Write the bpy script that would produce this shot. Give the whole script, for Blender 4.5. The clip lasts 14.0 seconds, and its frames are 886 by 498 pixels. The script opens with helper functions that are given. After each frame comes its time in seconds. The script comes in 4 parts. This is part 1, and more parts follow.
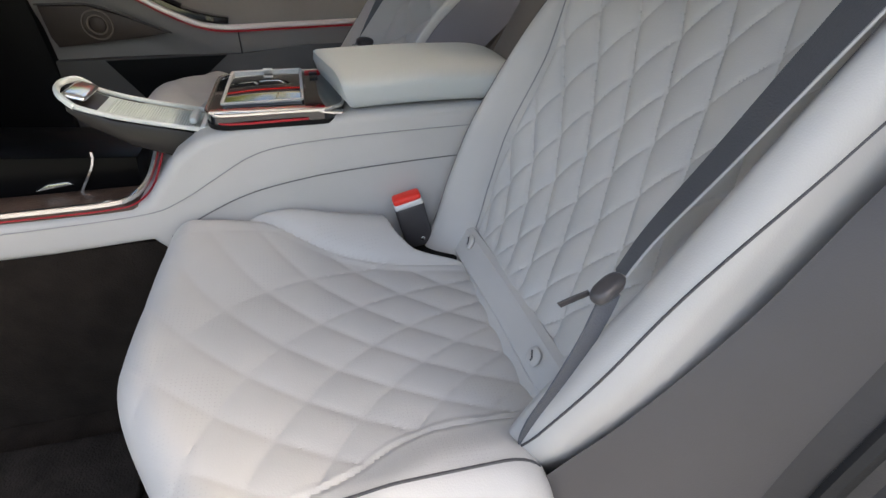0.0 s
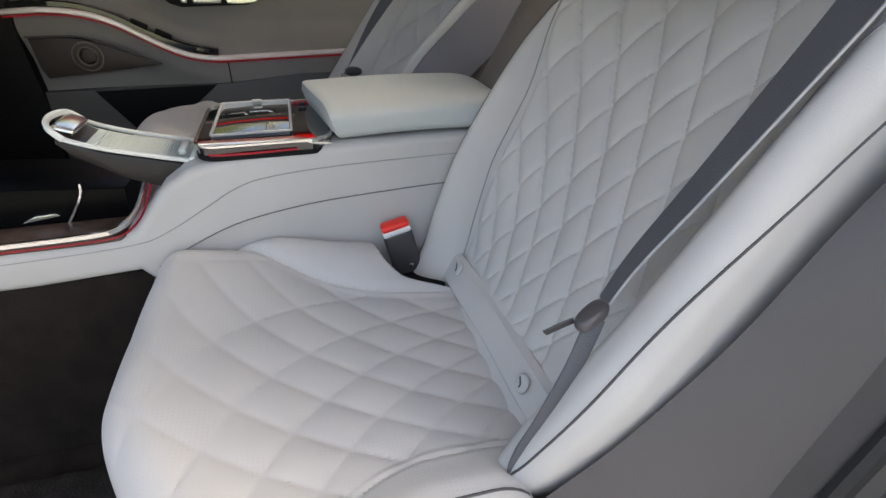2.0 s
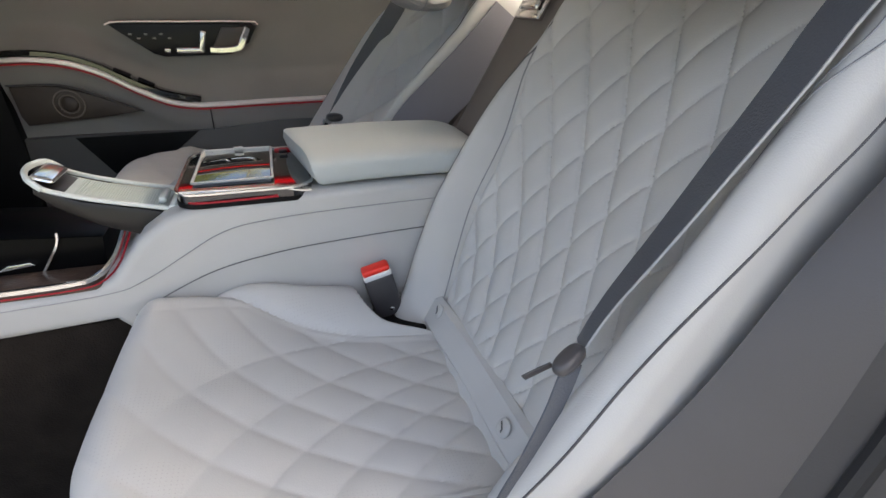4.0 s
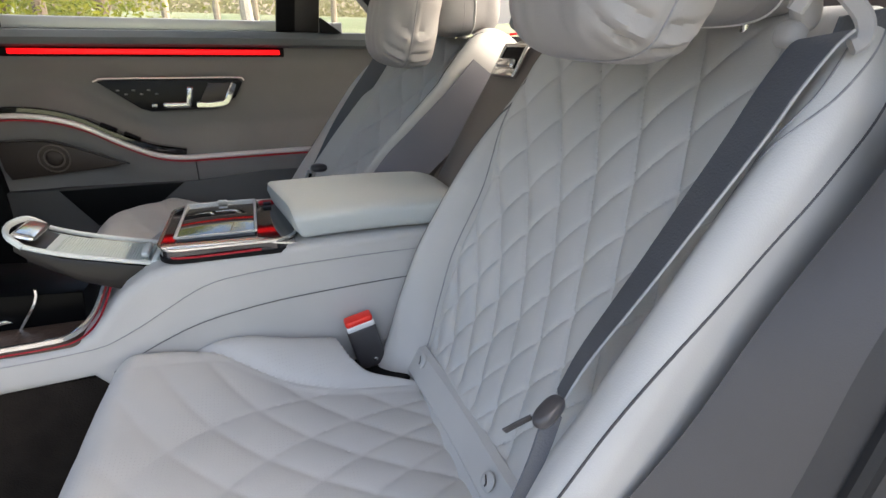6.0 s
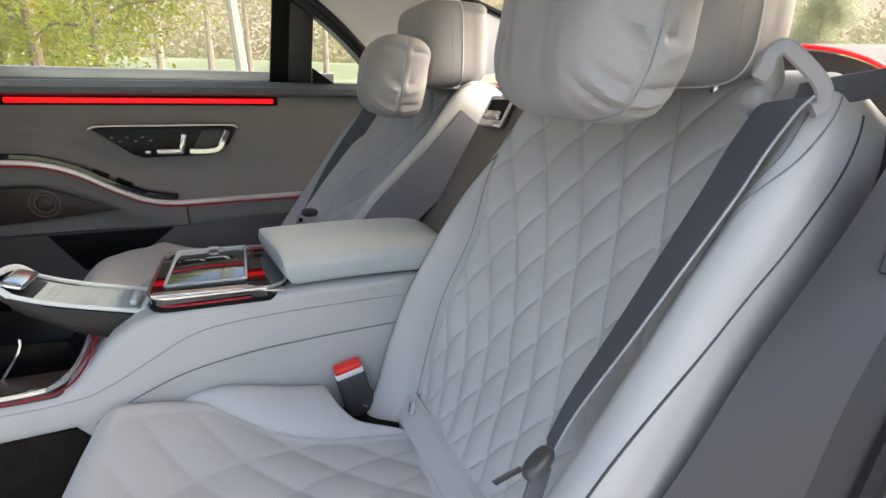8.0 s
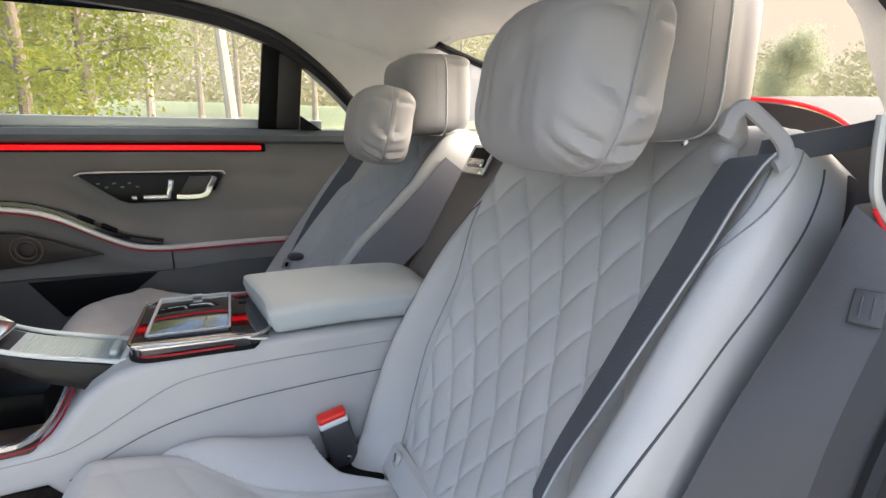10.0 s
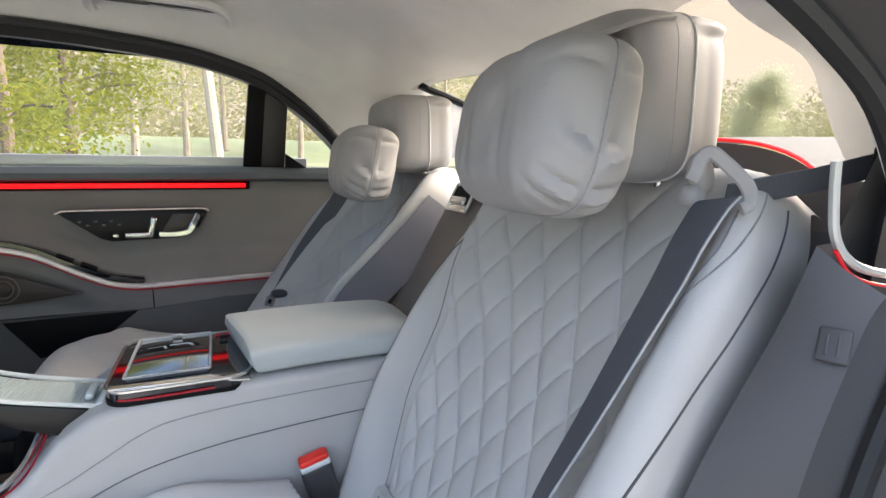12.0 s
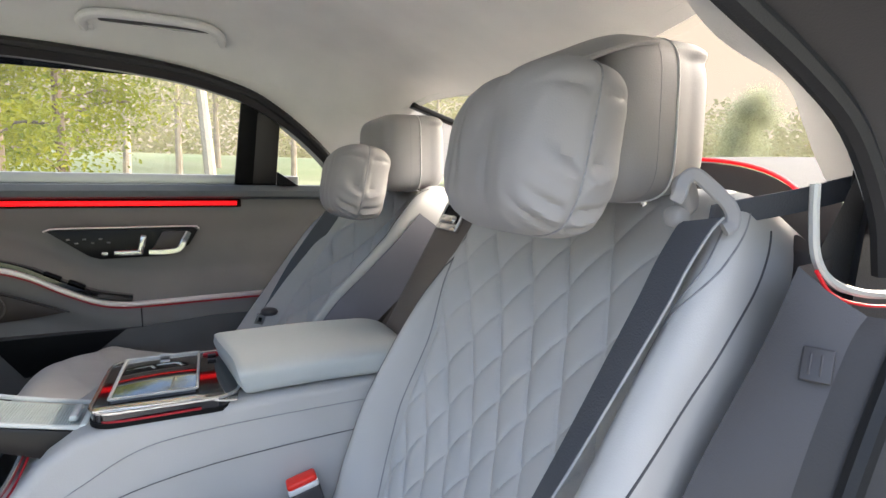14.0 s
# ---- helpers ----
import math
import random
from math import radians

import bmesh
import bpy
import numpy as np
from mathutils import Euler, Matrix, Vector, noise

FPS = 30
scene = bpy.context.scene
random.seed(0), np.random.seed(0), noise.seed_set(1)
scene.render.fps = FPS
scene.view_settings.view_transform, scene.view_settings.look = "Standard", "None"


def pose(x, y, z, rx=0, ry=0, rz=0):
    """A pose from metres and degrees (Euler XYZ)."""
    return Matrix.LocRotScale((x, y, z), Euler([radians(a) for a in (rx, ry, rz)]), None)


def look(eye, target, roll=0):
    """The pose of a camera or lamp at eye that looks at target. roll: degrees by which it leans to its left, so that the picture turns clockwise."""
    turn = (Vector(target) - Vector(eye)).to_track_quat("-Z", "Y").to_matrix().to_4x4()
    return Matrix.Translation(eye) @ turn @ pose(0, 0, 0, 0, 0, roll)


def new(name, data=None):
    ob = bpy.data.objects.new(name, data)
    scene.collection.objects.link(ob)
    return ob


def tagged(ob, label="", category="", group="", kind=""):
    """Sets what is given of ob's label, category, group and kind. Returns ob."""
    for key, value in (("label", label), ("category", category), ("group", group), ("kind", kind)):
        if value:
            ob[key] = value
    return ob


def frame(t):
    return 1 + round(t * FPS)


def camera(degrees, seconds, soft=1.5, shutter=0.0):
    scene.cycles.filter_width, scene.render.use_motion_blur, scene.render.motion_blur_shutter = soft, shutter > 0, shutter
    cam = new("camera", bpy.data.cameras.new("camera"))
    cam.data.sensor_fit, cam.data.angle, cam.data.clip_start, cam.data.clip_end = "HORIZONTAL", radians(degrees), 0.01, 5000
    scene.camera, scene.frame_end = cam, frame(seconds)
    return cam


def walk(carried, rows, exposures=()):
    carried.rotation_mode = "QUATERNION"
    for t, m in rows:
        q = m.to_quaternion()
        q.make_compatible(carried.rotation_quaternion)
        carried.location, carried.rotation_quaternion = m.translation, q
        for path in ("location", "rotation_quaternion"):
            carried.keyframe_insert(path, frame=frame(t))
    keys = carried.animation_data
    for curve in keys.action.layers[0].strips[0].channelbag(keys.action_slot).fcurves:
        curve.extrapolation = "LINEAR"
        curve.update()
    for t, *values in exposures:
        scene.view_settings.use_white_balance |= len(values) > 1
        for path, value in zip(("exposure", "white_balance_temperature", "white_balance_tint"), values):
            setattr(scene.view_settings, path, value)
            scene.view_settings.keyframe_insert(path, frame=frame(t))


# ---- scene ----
cam = camera(82.4, 14.0)
PATH = [
    (0, (-0.193, -0.881, 1.094), (0.235, 0.734, -0.006), 0.8),
    (0.5, (-0.192, -0.881, 1.096), (0.237, 0.741, 0.007), 0.8),
    (1, (-0.193, -0.882, 1.098), (0.252, 0.748, 0.027), 0.9),
    (1.5, (-0.192, -0.883, 1.101), (0.27, 0.755, 0.05), 0.9),
    (2, (-0.189, -0.884, 1.104), (0.284, 0.767, 0.078), 0.7),
    (2.5, (-0.188, -0.885, 1.107), (0.301, 0.778, 0.109), 0.8),
    (3, (-0.187, -0.886, 1.109), (0.323, 0.79, 0.145), 0.8),
    (5.5, (-0.183, -0.895, 1.13), (0.431, 0.84, 0.347), 0.8),
    (6, (-0.181, -0.897, 1.133), (0.446, 0.851, 0.39), 0.6),
    (6.5, (-0.182, -0.899, 1.137), (0.463, 0.858, 0.433), 0.7),
    (7, (-0.182, -0.901, 1.14), (0.478, 0.866, 0.476), 0.7),
    (7.5, (-0.182, -0.902, 1.144), (0.487, 0.873, 0.511), 0.7),
    (8, (-0.183, -0.904, 1.148), (0.499, 0.879, 0.552), 0.8),
    (10.5, (-0.18, -0.913, 1.165), (0.577, 0.892, 0.755), 0.7),
    (11, (-0.181, -0.916, 1.168), (0.594, 0.89, 0.794), 0.7),
    (11.5, (-0.18, -0.917, 1.17), (0.607, 0.889, 0.826), 0.7),
    (12, (-0.179, -0.919, 1.172), (0.621, 0.886, 0.852), 0.6),
    (12.5, (-0.178, -0.92, 1.173), (0.632, 0.884, 0.875), 0.7),
    (13, (-0.178, -0.921, 1.175), (0.642, 0.881, 0.892), 0.6),
    (13.5, (-0.177, -0.922, 1.175), (0.647, 0.88, 0.909), 0.7),
    (14, (-0.176, -0.923, 1.176), (0.653, 0.879, 0.921), 0.7),
]
EXPOSURE = [(0.0, 2.16, 6600, 10), (5.0, 2.18, 6400, 10), (14.0, 2.22, 6000, 10)]
walk(cam, [(t, look(eye, target, roll)) for t, eye, target, roll in PATH], EXPOSURE)

# ---------------------------------------------------------------- light
world = bpy.data.worlds.new("sky")
scene.world = world
world.use_nodes = True
wn = world.node_tree.nodes
sky = wn.new("ShaderNodeTexSky")
sky.sky_type, sky.sun_disc = "NISHITA", False
sky.sun_elevation, sky.sun_rotation = radians(33), radians(96)
sky.air_density, sky.dust_density = 1.0, 8.0
world.node_tree.links.new(sky.outputs[0], wn["Background"].inputs[0])
wn["Background"].inputs[1].default_value = 0.15
sun_data = bpy.data.lights.new("sun", "SUN")
sun_data.energy, sun_data.angle, sun_data.color = 0.21, radians(60), (1.0, 0.93, 0.85)
sun = new("sun", sun_data)
sun.matrix_world = look((-3.5, -4.5, 6.0), (0, 0, 0.0))


# ---------------------------------------------------------------- materials
def material(name, colour, rough=0.5, metal=0.0, grain=0.0, grain_size=0.002, vary=0.1, vary_size=0.15, coat=0.0, emit=0.0, second=None, spec=0.5):
    """A principled surface whose tint wanders at a coarse scale and whose relief is a fine grain. Sizes in metres."""
    m = bpy.data.materials.new(name)
    m.use_nodes = True
    nt = m.node_tree
    n, l = nt.nodes, nt.links
    b = n["Principled BSDF"]
    b.inputs["Roughness"].default_value, b.inputs["Metallic"].default_value = rough, metal
    b.inputs["Coat Weight"].default_value, b.inputs["Specular IOR Level"].default_value = coat, spec
    co = n.new("ShaderNodeTexCoord")
    big = n.new("ShaderNodeTexNoise")
    big.inputs["Scale"].default_value, big.inputs["Detail"].default_value = 1 / vary_size, 6
    l.new(co.outputs["Object"], big.inputs["Vector"])
    mix = n.new("ShaderNodeMix")
    mix.data_type = "RGBA"
    dark = second or tuple(c * (1 - vary) for c in colour)
    lite = colour if second else tuple(min(1, c * (1 + vary)) for c in colour)
    mix.inputs[6].default_value, mix.inputs[7].default_value = (*dark, 1), (*lite, 1)
    ramp = n.new("ShaderNodeMapRange")
    ramp.inputs[1].default_value, ramp.inputs[2].default_value = 0.3, 0.7
    l.new(big.outputs[0], ramp.inputs[0])
    l.new(ramp.outputs[0], mix.inputs[0])
    l.new(mix.outputs[2], b.inputs["Base Color"])
    if grain:
        fine = n.new("ShaderNodeTexVoronoi")
        fine.inputs["Scale"].default_value = 1 / grain_size
        l.new(co.outputs["Object"], fine.inputs["Vector"])
        bump = n.new("ShaderNodeBump")
        bump.inputs["Strength"].default_value, bump.inputs["Distance"].default_value = grain, grain_size * 0.3
        l.new(fine.outputs["Distance"], bump.inputs["Height"])
        l.new(bump.outputs[0], b.inputs["Normal"])
        rr = n.new("ShaderNodeMapRange")
        rr.inputs[3].default_value, rr.inputs[4].default_value = max(0, rough - 0.08), min(1, rough + 0.08)
        l.new(big.outputs[0], rr.inputs[0])
        l.new(rr.outputs[0], b.inputs["Roughness"])
    if emit:
        b.inputs["Emission Color"].default_value, b.inputs["Emission Strength"].default_value = (*colour, 1), emit
    return m


LEATHER = material("grey_leather", (0.452, 0.448, 0.438), 0.52, grain=0.25, grain_size=0.0016, vary=0.05)
LEATHER_WARM = material("headrest_leather", (0.345, 0.334, 0.328), 0.6, grain=0.25, grain_size=0.0016, vary=0.06)
SEAM = material("dark_piping", (0.06, 0.06, 0.065), 0.5, vary=0.1)
SEAM_SOFT = material("grey_seam", (0.16, 0.16, 0.165), 0.6, vary=0.15, vary_size=0.01)
RAIL_TRIM = material("dark_brown_frame_trim", (0.018, 0.016, 0.016), 0.5, grain=0.3, grain_size=0.002, vary=0.12)
# grey that paints the shade lying in sewn creases
TUCK = material("tuck_crease_shade", (0.24, 0.24, 0.25), 0.6, vary=0.2, vary_size=0.01)
THREAD = material("stitching", (0.30, 0.30, 0.31), 0.7, vary=0.15, vary_size=0.004)
DOOR_SKIN = material("taupe_door_leather", (0.21, 0.20, 0.192), 0.5, grain=0.3, grain_size=0.002, vary=0.06)
DOOR_DARK = material("dark_door_plastic", (0.075, 0.072, 0.07), 0.5, grain=0.3, grain_size=0.002, vary=0.1)
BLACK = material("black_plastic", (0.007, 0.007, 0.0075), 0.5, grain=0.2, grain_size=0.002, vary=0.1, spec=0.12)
GLOSS = material("piano_black", (0.008, 0.008, 0.009), 0.06, coat=1.0, vary=0.1)
CARPET = material("brown_carpet", (0.016, 0.013, 0.011), 0.95, grain=1.0, grain_size=0.003, vary=0.3, vary_size=0.05, spec=0.1)
MAT = material("floor_mat_carpet", (0.022, 0.019, 0.017), 0.95, grain=1.0, grain_size=0.004, vary=0.3, vary_size=0.04, spec=0.1)
WOOD = material("dark_open_pore_wood", (0.075, 0.05, 0.038), 0.4, grain=0.4, grain_size=0.004, vary=0.3, vary_size=0.02)
CHROME = material("satin_chrome", (0.75, 0.74, 0.72), 0.18, 1.0, vary=0.04)
CHROME_WARM = material("polished_trim", (0.90, 0.82, 0.80), 0.42, 0.8, vary=0.04)
ALU = material("bright_satin_aluminium", (0.58, 0.59, 0.58), 0.4, 0.5, vary=0.04)
RED = material("red_ambient_light", (0.55, 0.0015, 0.003), 0.4, emit=0.5, vary=0.05)
PANEL = material("satin_black_panel", (0.010, 0.010, 0.011), 0.35, vary=0.1, spec=0.25)
RED_MID = material("soft_red_ambient_light", (0.42, 0.004, 0.010), 0.4, emit=0.16, vary=0.05)
RED_DIM = material("dim_red_ambient_light", (0.28, 0.006, 0.014), 0.35, emit=0.04, vary=0.05)
BUTTON = material("red_release_button", (0.86, 0.030, 0.015), 0.35, vary=0.06)
WHITE_PL = material("white_plastic", (0.75, 0.75, 0.74), 0.4, vary=0.05)
HEADLINER = material("grey_headliner_cloth", (0.79, 0.78, 0.755), 0.9, grain=0.5, grain_size=0.0025, vary=0.05, spec=0.2)
SIDE_TRIM = material("grey_side_trim", (0.077, 0.072, 0.074), 0.5, grain=0.3, grain_size=0.0015, vary=0.06)
JAMB = material("dark_jamb_trim", (0.050, 0.047, 0.047), 0.6, grain=0.3, grain_size=0.002, vary=0.12)
RUBBER = material("black_rubber_seal", (0.014, 0.014, 0.015), 0.6, grain=0.2, grain_size=0.002, vary=0.2)
PAINT = material("dark_blue_paint", (0.012, 0.017, 0.028), 0.2, 0.3, coat=1.0, vary=0.1)
BELT = material("charcoal_webbing", (0.080, 0.087, 0.103), 0.6, grain=0.6, grain_size=0.0022, vary=0.08)
BELT_EDGE = material("webbing_edge", (0.34, 0.35, 0.36), 0.7, grain=0.6, grain_size=0.002, vary=0.1)
BELT_PL = material("belt_plastic", (0.055, 0.052, 0.055), 0.28, vary=0.1)
RIBS = material("sage_grey_rubber", (0.58, 0.64, 0.63), 0.5, grain=0.2, grain_size=0.002, vary=0.06)
SILL_BRIGHT = material("bright_window_trim", (0.62, 0.64, 0.64), 0.35, 0.5, vary=0.05)
SPEAKER = material("speaker_mesh", (0.065, 0.052, 0.046), 0.45, 0.5, grain=0.7, grain_size=0.0018, vary=0.12)
GRASS = material("grass", (0.25, 0.30, 0.16), 0.9, grain=0.8, grain_size=0.08, vary_size=2.5, second=(0.33, 0.33, 0.21))
# unseen ground, made pale so that it bounces light onto the headliner
ROAD = material("pale_bounce_paving", (0.34, 0.332, 0.315), 0.9, grain=0.6, grain_size=0.02, vary=0.15, vary_size=1.0)
BARK = material("bark", (0.20, 0.15, 0.11), 0.9, grain=0.8, grain_size=0.05, vary=0.3, vary_size=0.3)
# bark lightened by the haze put into its colour
BARK_PALE = material("haze_paled_bark", (0.46, 0.38, 0.32), 0.9, grain=0.5, grain_size=0.05, vary=0.2, vary_size=0.3)
BIRCH = material("birch_bark", (0.50, 0.43, 0.36), 0.8, grain=0.5, grain_size=0.05, vary_size=0.25, second=(0.45, 0.40, 0.34))


def leaf_material(name, a, b):
    m = material(name, a, 0.6, vary_size=0.7, second=b)
    nt = m.node_tree
    t = nt.nodes.new("ShaderNodeBsdfTranslucent")
    mixs = nt.nodes.new("ShaderNodeMixShader")
    mixs.inputs[0].default_value = 0.6
    colour = nt.nodes["Principled BSDF"].inputs["Base Color"].links[0].from_socket
    nt.links.new(colour, t.inputs[0])
    nt.links.new(nt.nodes["Principled BSDF"].outputs[0], mixs.inputs[1])
    nt.links.new(t.outputs[0], mixs.inputs[2])
    nt.links.new(mixs.outputs[0], nt.nodes["Material Output"].inputs[0])
    return m


LEAF = leaf_material("yellow_green_leaves", (0.38, 0.37, 0.02), (0.14, 0.19, 0.02))
# the haze before the farther trees is put into these three leaf colours
LEAF_PALE = leaf_material("haze_paled_leaves", (0.56, 0.49, 0.27), (0.44, 0.44, 0.22))
LEAF_FAR = leaf_material("far_haze_paled_leaves", (0.47, 0.42, 0.25), (0.43, 0.41, 0.22))
LEAF_HAZY = leaf_material("haze_whitened_leaves", (0.62, 0.60, 0.42), (0.54, 0.55, 0.36))


def glass_material():
    m = bpy.data.materials.new("car_glass")
    m.use_nodes = True
    n, l = m.node_tree.nodes, m.node_tree.links
    clear, gloss, mix = n.new("ShaderNodeBsdfTransparent"), n.new("ShaderNodeBsdfGlossy"), n.new("ShaderNodeMixShader")
    clear.inputs[0].default_value = (0.90, 0.93, 0.90, 1)
    gloss.inputs["Roughness"].default_value = 0.02
    mix.inputs[0].default_value = 0.06
    l.new(clear.outputs[0], mix.inputs[1])
    l.new(gloss.outputs[0], mix.inputs[2])
    l.new(mix.outputs[0], n["Material Output"].inputs[0])
    return m


GLASS = glass_material()


# ---------------------------------------------------------------- mesh helpers
def thing(name, label, category, at=(0, 0, 0), group="", kind=""):
    ob = new(name)
    ob.location = at
    ob.empty_display_size = 0.05
    return tagged(ob, label, category, group, kind)


def part(name, bm, mat, parent=None, label="", smooth=True):
    me = bpy.data.meshes.new(name)
    if smooth:
        flat = bm.faces.layers.int.get("flat")
        for f in bm.faces:
            f.smooth = not (flat and f[flat])
    bm.to_mesh(me)
    bm.free()
    me.materials.append(mat)
    if smooth:
        me.set_sharp_from_angle(angle=radians(38))
    ob = new(name, me)
    if parent:
        ob.parent = parent
        base = parent.location if parent.type == "EMPTY" else Vector((0, 0, 0))
        ob.location = -base
    if label:
        ob["label"] = label
    return ob


def smoothstep(a, b, x):
    k = min(1.0, max(0.0, (x - a) / (b - a)))
    return k * k * (3 - 2 * k)


def lerp_table(rows, x):
    """A smooth value through (x, value) rows, with no overshoot."""
    n = len(rows)
    if x <= rows[0][0]:
        return rows[0][1]
    if x >= rows[-1][0]:
        return rows[-1][1]
    d = [(rows[i + 1][1] - rows[i][1]) / (rows[i + 1][0] - rows[i][0]) for i in range(n - 1)]
    m = [d[0]] + [0.0 if d[i - 1] * d[i] <= 0 else 2 * d[i - 1] * d[i] / (d[i - 1] + d[i]) for i in range(1, n - 1)] + [d[-1]]
    i = max(k for k in range(n - 1) if rows[k][0] <= x)
    w = rows[i + 1][0] - rows[i][0]
    t = (x - rows[i][0]) / w
    return ((2 * t ** 3 - 3 * t * t + 1) * rows[i][1] + (t ** 3 - 2 * t * t + t) * w * m[i] + (3 * t * t - 2 * t ** 3) * rows[i + 1][1] + (t ** 3 - t * t) * w * m[i + 1])


def spline(pts, n):
    """n points evenly spread along a smooth curve through pts."""
    p = [Vector(q) for q in pts]
    p = [2 * p[0] - p[1], *p, 2 * p[-1] - p[-2]]
    dense = []
    for i in range(1, len(p) - 2):
        a, b, c, d = p[i - 1:i + 3]
        for k in range(24):
            t = k / 24
            dense.append(0.5 * (2 * b + (c - a) * t + (2 * a - 5 * b + 4 * c - d) * t * t + (3 * b - a - 3 * c + d) * t ** 3))
    dense.append(p[-2])
    run = [0.0]
    for a, b in zip(dense, dense[1:]):
        run.append(run[-1] + (b - a).length)
    out, j = [], 0
    for i in range(n):
        s = run[-1] * i / (n - 1)
        while j < len(run) - 2 and run[j + 1] < s:
            j += 1
        k = (s - run[j]) / max(1e-9, run[j + 1] - run[j])
        out.append(dense[j].lerp(dense[j + 1], min(1, max(0, k))))
    return out


def grid(bm, f, nu, nv, close_v=False):
    """A sheet of quads over u, v in 0..1."""
    rows = [[bm.verts.new(f(i / nu, j / nv)) for j in range(nv + (0 if close_v else 1))] for i in range(nu + 1)]
    for a, b in zip(rows, rows[1:]):
        for j in range(nv):
            k = (j + 1) % len(a)
            bm.faces.new((a[j], b[j], b[k], a[k]))
    return rows


def sheet(f, nu, nv, thick=0.0):
    bm = bmesh.new()
    grid(bm, f, nu, nv)
    if thick:
        bmesh.ops.recalc_face_normals(bm, faces=bm.faces)
        bmesh.ops.solidify(bm, geom=bm.faces, thickness=thick)
    return bm


def sweep(path, shape, up=(0, 0, 1), n=0, caps=True, bm=None):
    """A closed 2D shape carried along a path; shape x points across, y along up."""
    bm = bm or bmesh.new()
    pts = spline(path, n) if n else [Vector(p) for p in path]
    rings = []
    for i, p in enumerate(pts):
        d = (pts[min(i + 1, len(pts) - 1)] - pts[max(i - 1, 0)]).normalized()
        side = d.cross(Vector(up)).normalized()
        top = side.cross(d)
        rings.append([bm.verts.new(p + side * a + top * b) for a, b in shape])
    k = len(shape)
    for a, b in zip(rings, rings[1:]):
        for j in range(k):
            bm.faces.new((a[j], b[j], b[(j + 1) % k], a[(j + 1) % k]))
    if caps:
        bm.faces.new(rings[0])
        bm.faces.new(rings[-1][::-1])
    bmesh.ops.recalc_face_normals(bm, faces=bm.faces)
    return bm


def disc(r, n=10, ry=None):
    return [(r * math.cos(2 * math.pi * i / n), (ry or r) * math.sin(2 * math.pi * i / n)) for i in range(n)]


def bar(w, h, b=0.001):
    w, h = w / 2, h / 2
    return [(-w + b, -h), (w - b, -h), (w, -h + b), (w, h - b), (w - b, h), (-w + b, h), (-w, h - b), (-w, -h + b)]


def mark_flat(bm, share=0.04):
    """Keeps the broad faces of a bevelled block plane."""
    lay = bm.faces.layers.int.get("flat") or bm.faces.layers.int.new("flat")
    big = max(f.calc_area() for f in bm.faces)
    for f in bm.faces:
        f[lay] = int(f.calc_area() > share * big)


def rbox(centre, size, bevel=0.005, seg=3, turn=None, bm=None):
    bm = bm or bmesh.new()
    m = Matrix.Translation(centre) @ (turn or Matrix()) @ Matrix.Diagonal((*size, 1))
    made = bmesh.ops.create_cube(bm, size=1, matrix=m)
    if bevel:
        edges = {e for v in made["verts"] for e in v.link_edges}
        bmesh.ops.bevel(bm, geom=list(edges), offset=bevel, segments=seg, profile=0.5, affect="EDGES")
    mark_flat(bm)
    return bm


def prism(profile, y0, y1, bevel=0.004, seg=2):
    """A profile in x, z drawn out from y0 to y1, its rims rounded."""
    bm = bmesh.new()
    a = [bm.verts.new((x, y0, z)) for x, z in profile]
    b = [bm.verts.new((x, y1, z)) for x, z in profile]
    fa, fb = bm.faces.new(a), bm.faces.new(b[::-1])
    k = len(a)
    for i in range(k):
        bm.faces.new((a[i], b[i], b[(i + 1) % k], a[(i + 1) % k]))
    bmesh.ops.recalc_face_normals(bm, faces=bm.faces)
    if bevel:
        bmesh.ops.bevel(bm, geom=[*fa.edges, *fb.edges], offset=bevel, segments=seg, profile=0.5, affect="EDGES")
    return bm


def blob(centre, radii, power=3.0, nu=40, nv=56, turn=None, dent=None):
    """A superellipsoid: a stuffed, rounded box."""
    turn = turn or Matrix()

    def sp(c):
        return math.copysign(abs(c) ** (2 / power), c)

    def f(u, v):
        a, b = (u - 0.5) * math.pi, v * 2 * math.pi
        q = Vector((radii[0] * sp(math.cos(a)) * sp(math.cos(b)), radii[1] * sp(math.cos(a)) * sp(math.sin(b)), radii[2] * sp(math.sin(a))))
        if dent:
            q = q * (1 + dent(q))
        return Vector(centre) + turn @ q

    bm = bmesh.new()
    grid(bm, f, nu, nv, close_v=True)
    bmesh.ops.remove_doubles(bm, verts=bm.verts, dist=0.0004)
    bmesh.ops.recalc_face_normals(bm, faces=bm.faces)
    return bm


def rolled(k, lo, hi, r, skirt):
    """Along a padded span from lo to hi with rounded rims: k in 0..1 gives the place and the drop below the top."""
    arc = math.pi / 2 * r
    flat = hi - lo - 2 * r
    s = k * (flat + 2 * arc + 2 * skirt)
    if s < skirt:
        return lo, r + skirt - s
    s -= skirt
    if s < arc:
        a = s / r
        return lo + r * (1 - math.cos(a)), r * (1 - math.sin(a))
    s -= arc
    if s < flat:
        return lo + r + s, 0.0
    s -= flat
    if s < arc:
        a = s / r
        return hi - r + r * math.sin(a), r * (1 - math.cos(a))
    return hi, r + s - arc


def quilt(c1, c2, depth, p1=0.34, p2=0.34):
    """Relief of diamond quilting: sewn lines where c1 or c2 is whole; a low power gives a faint, narrow line."""
    a, b = abs(math.sin(math.pi * c1)), abs(math.sin(math.pi * c2))
    return depth * (a ** p1 * b ** p2 - 0.82)


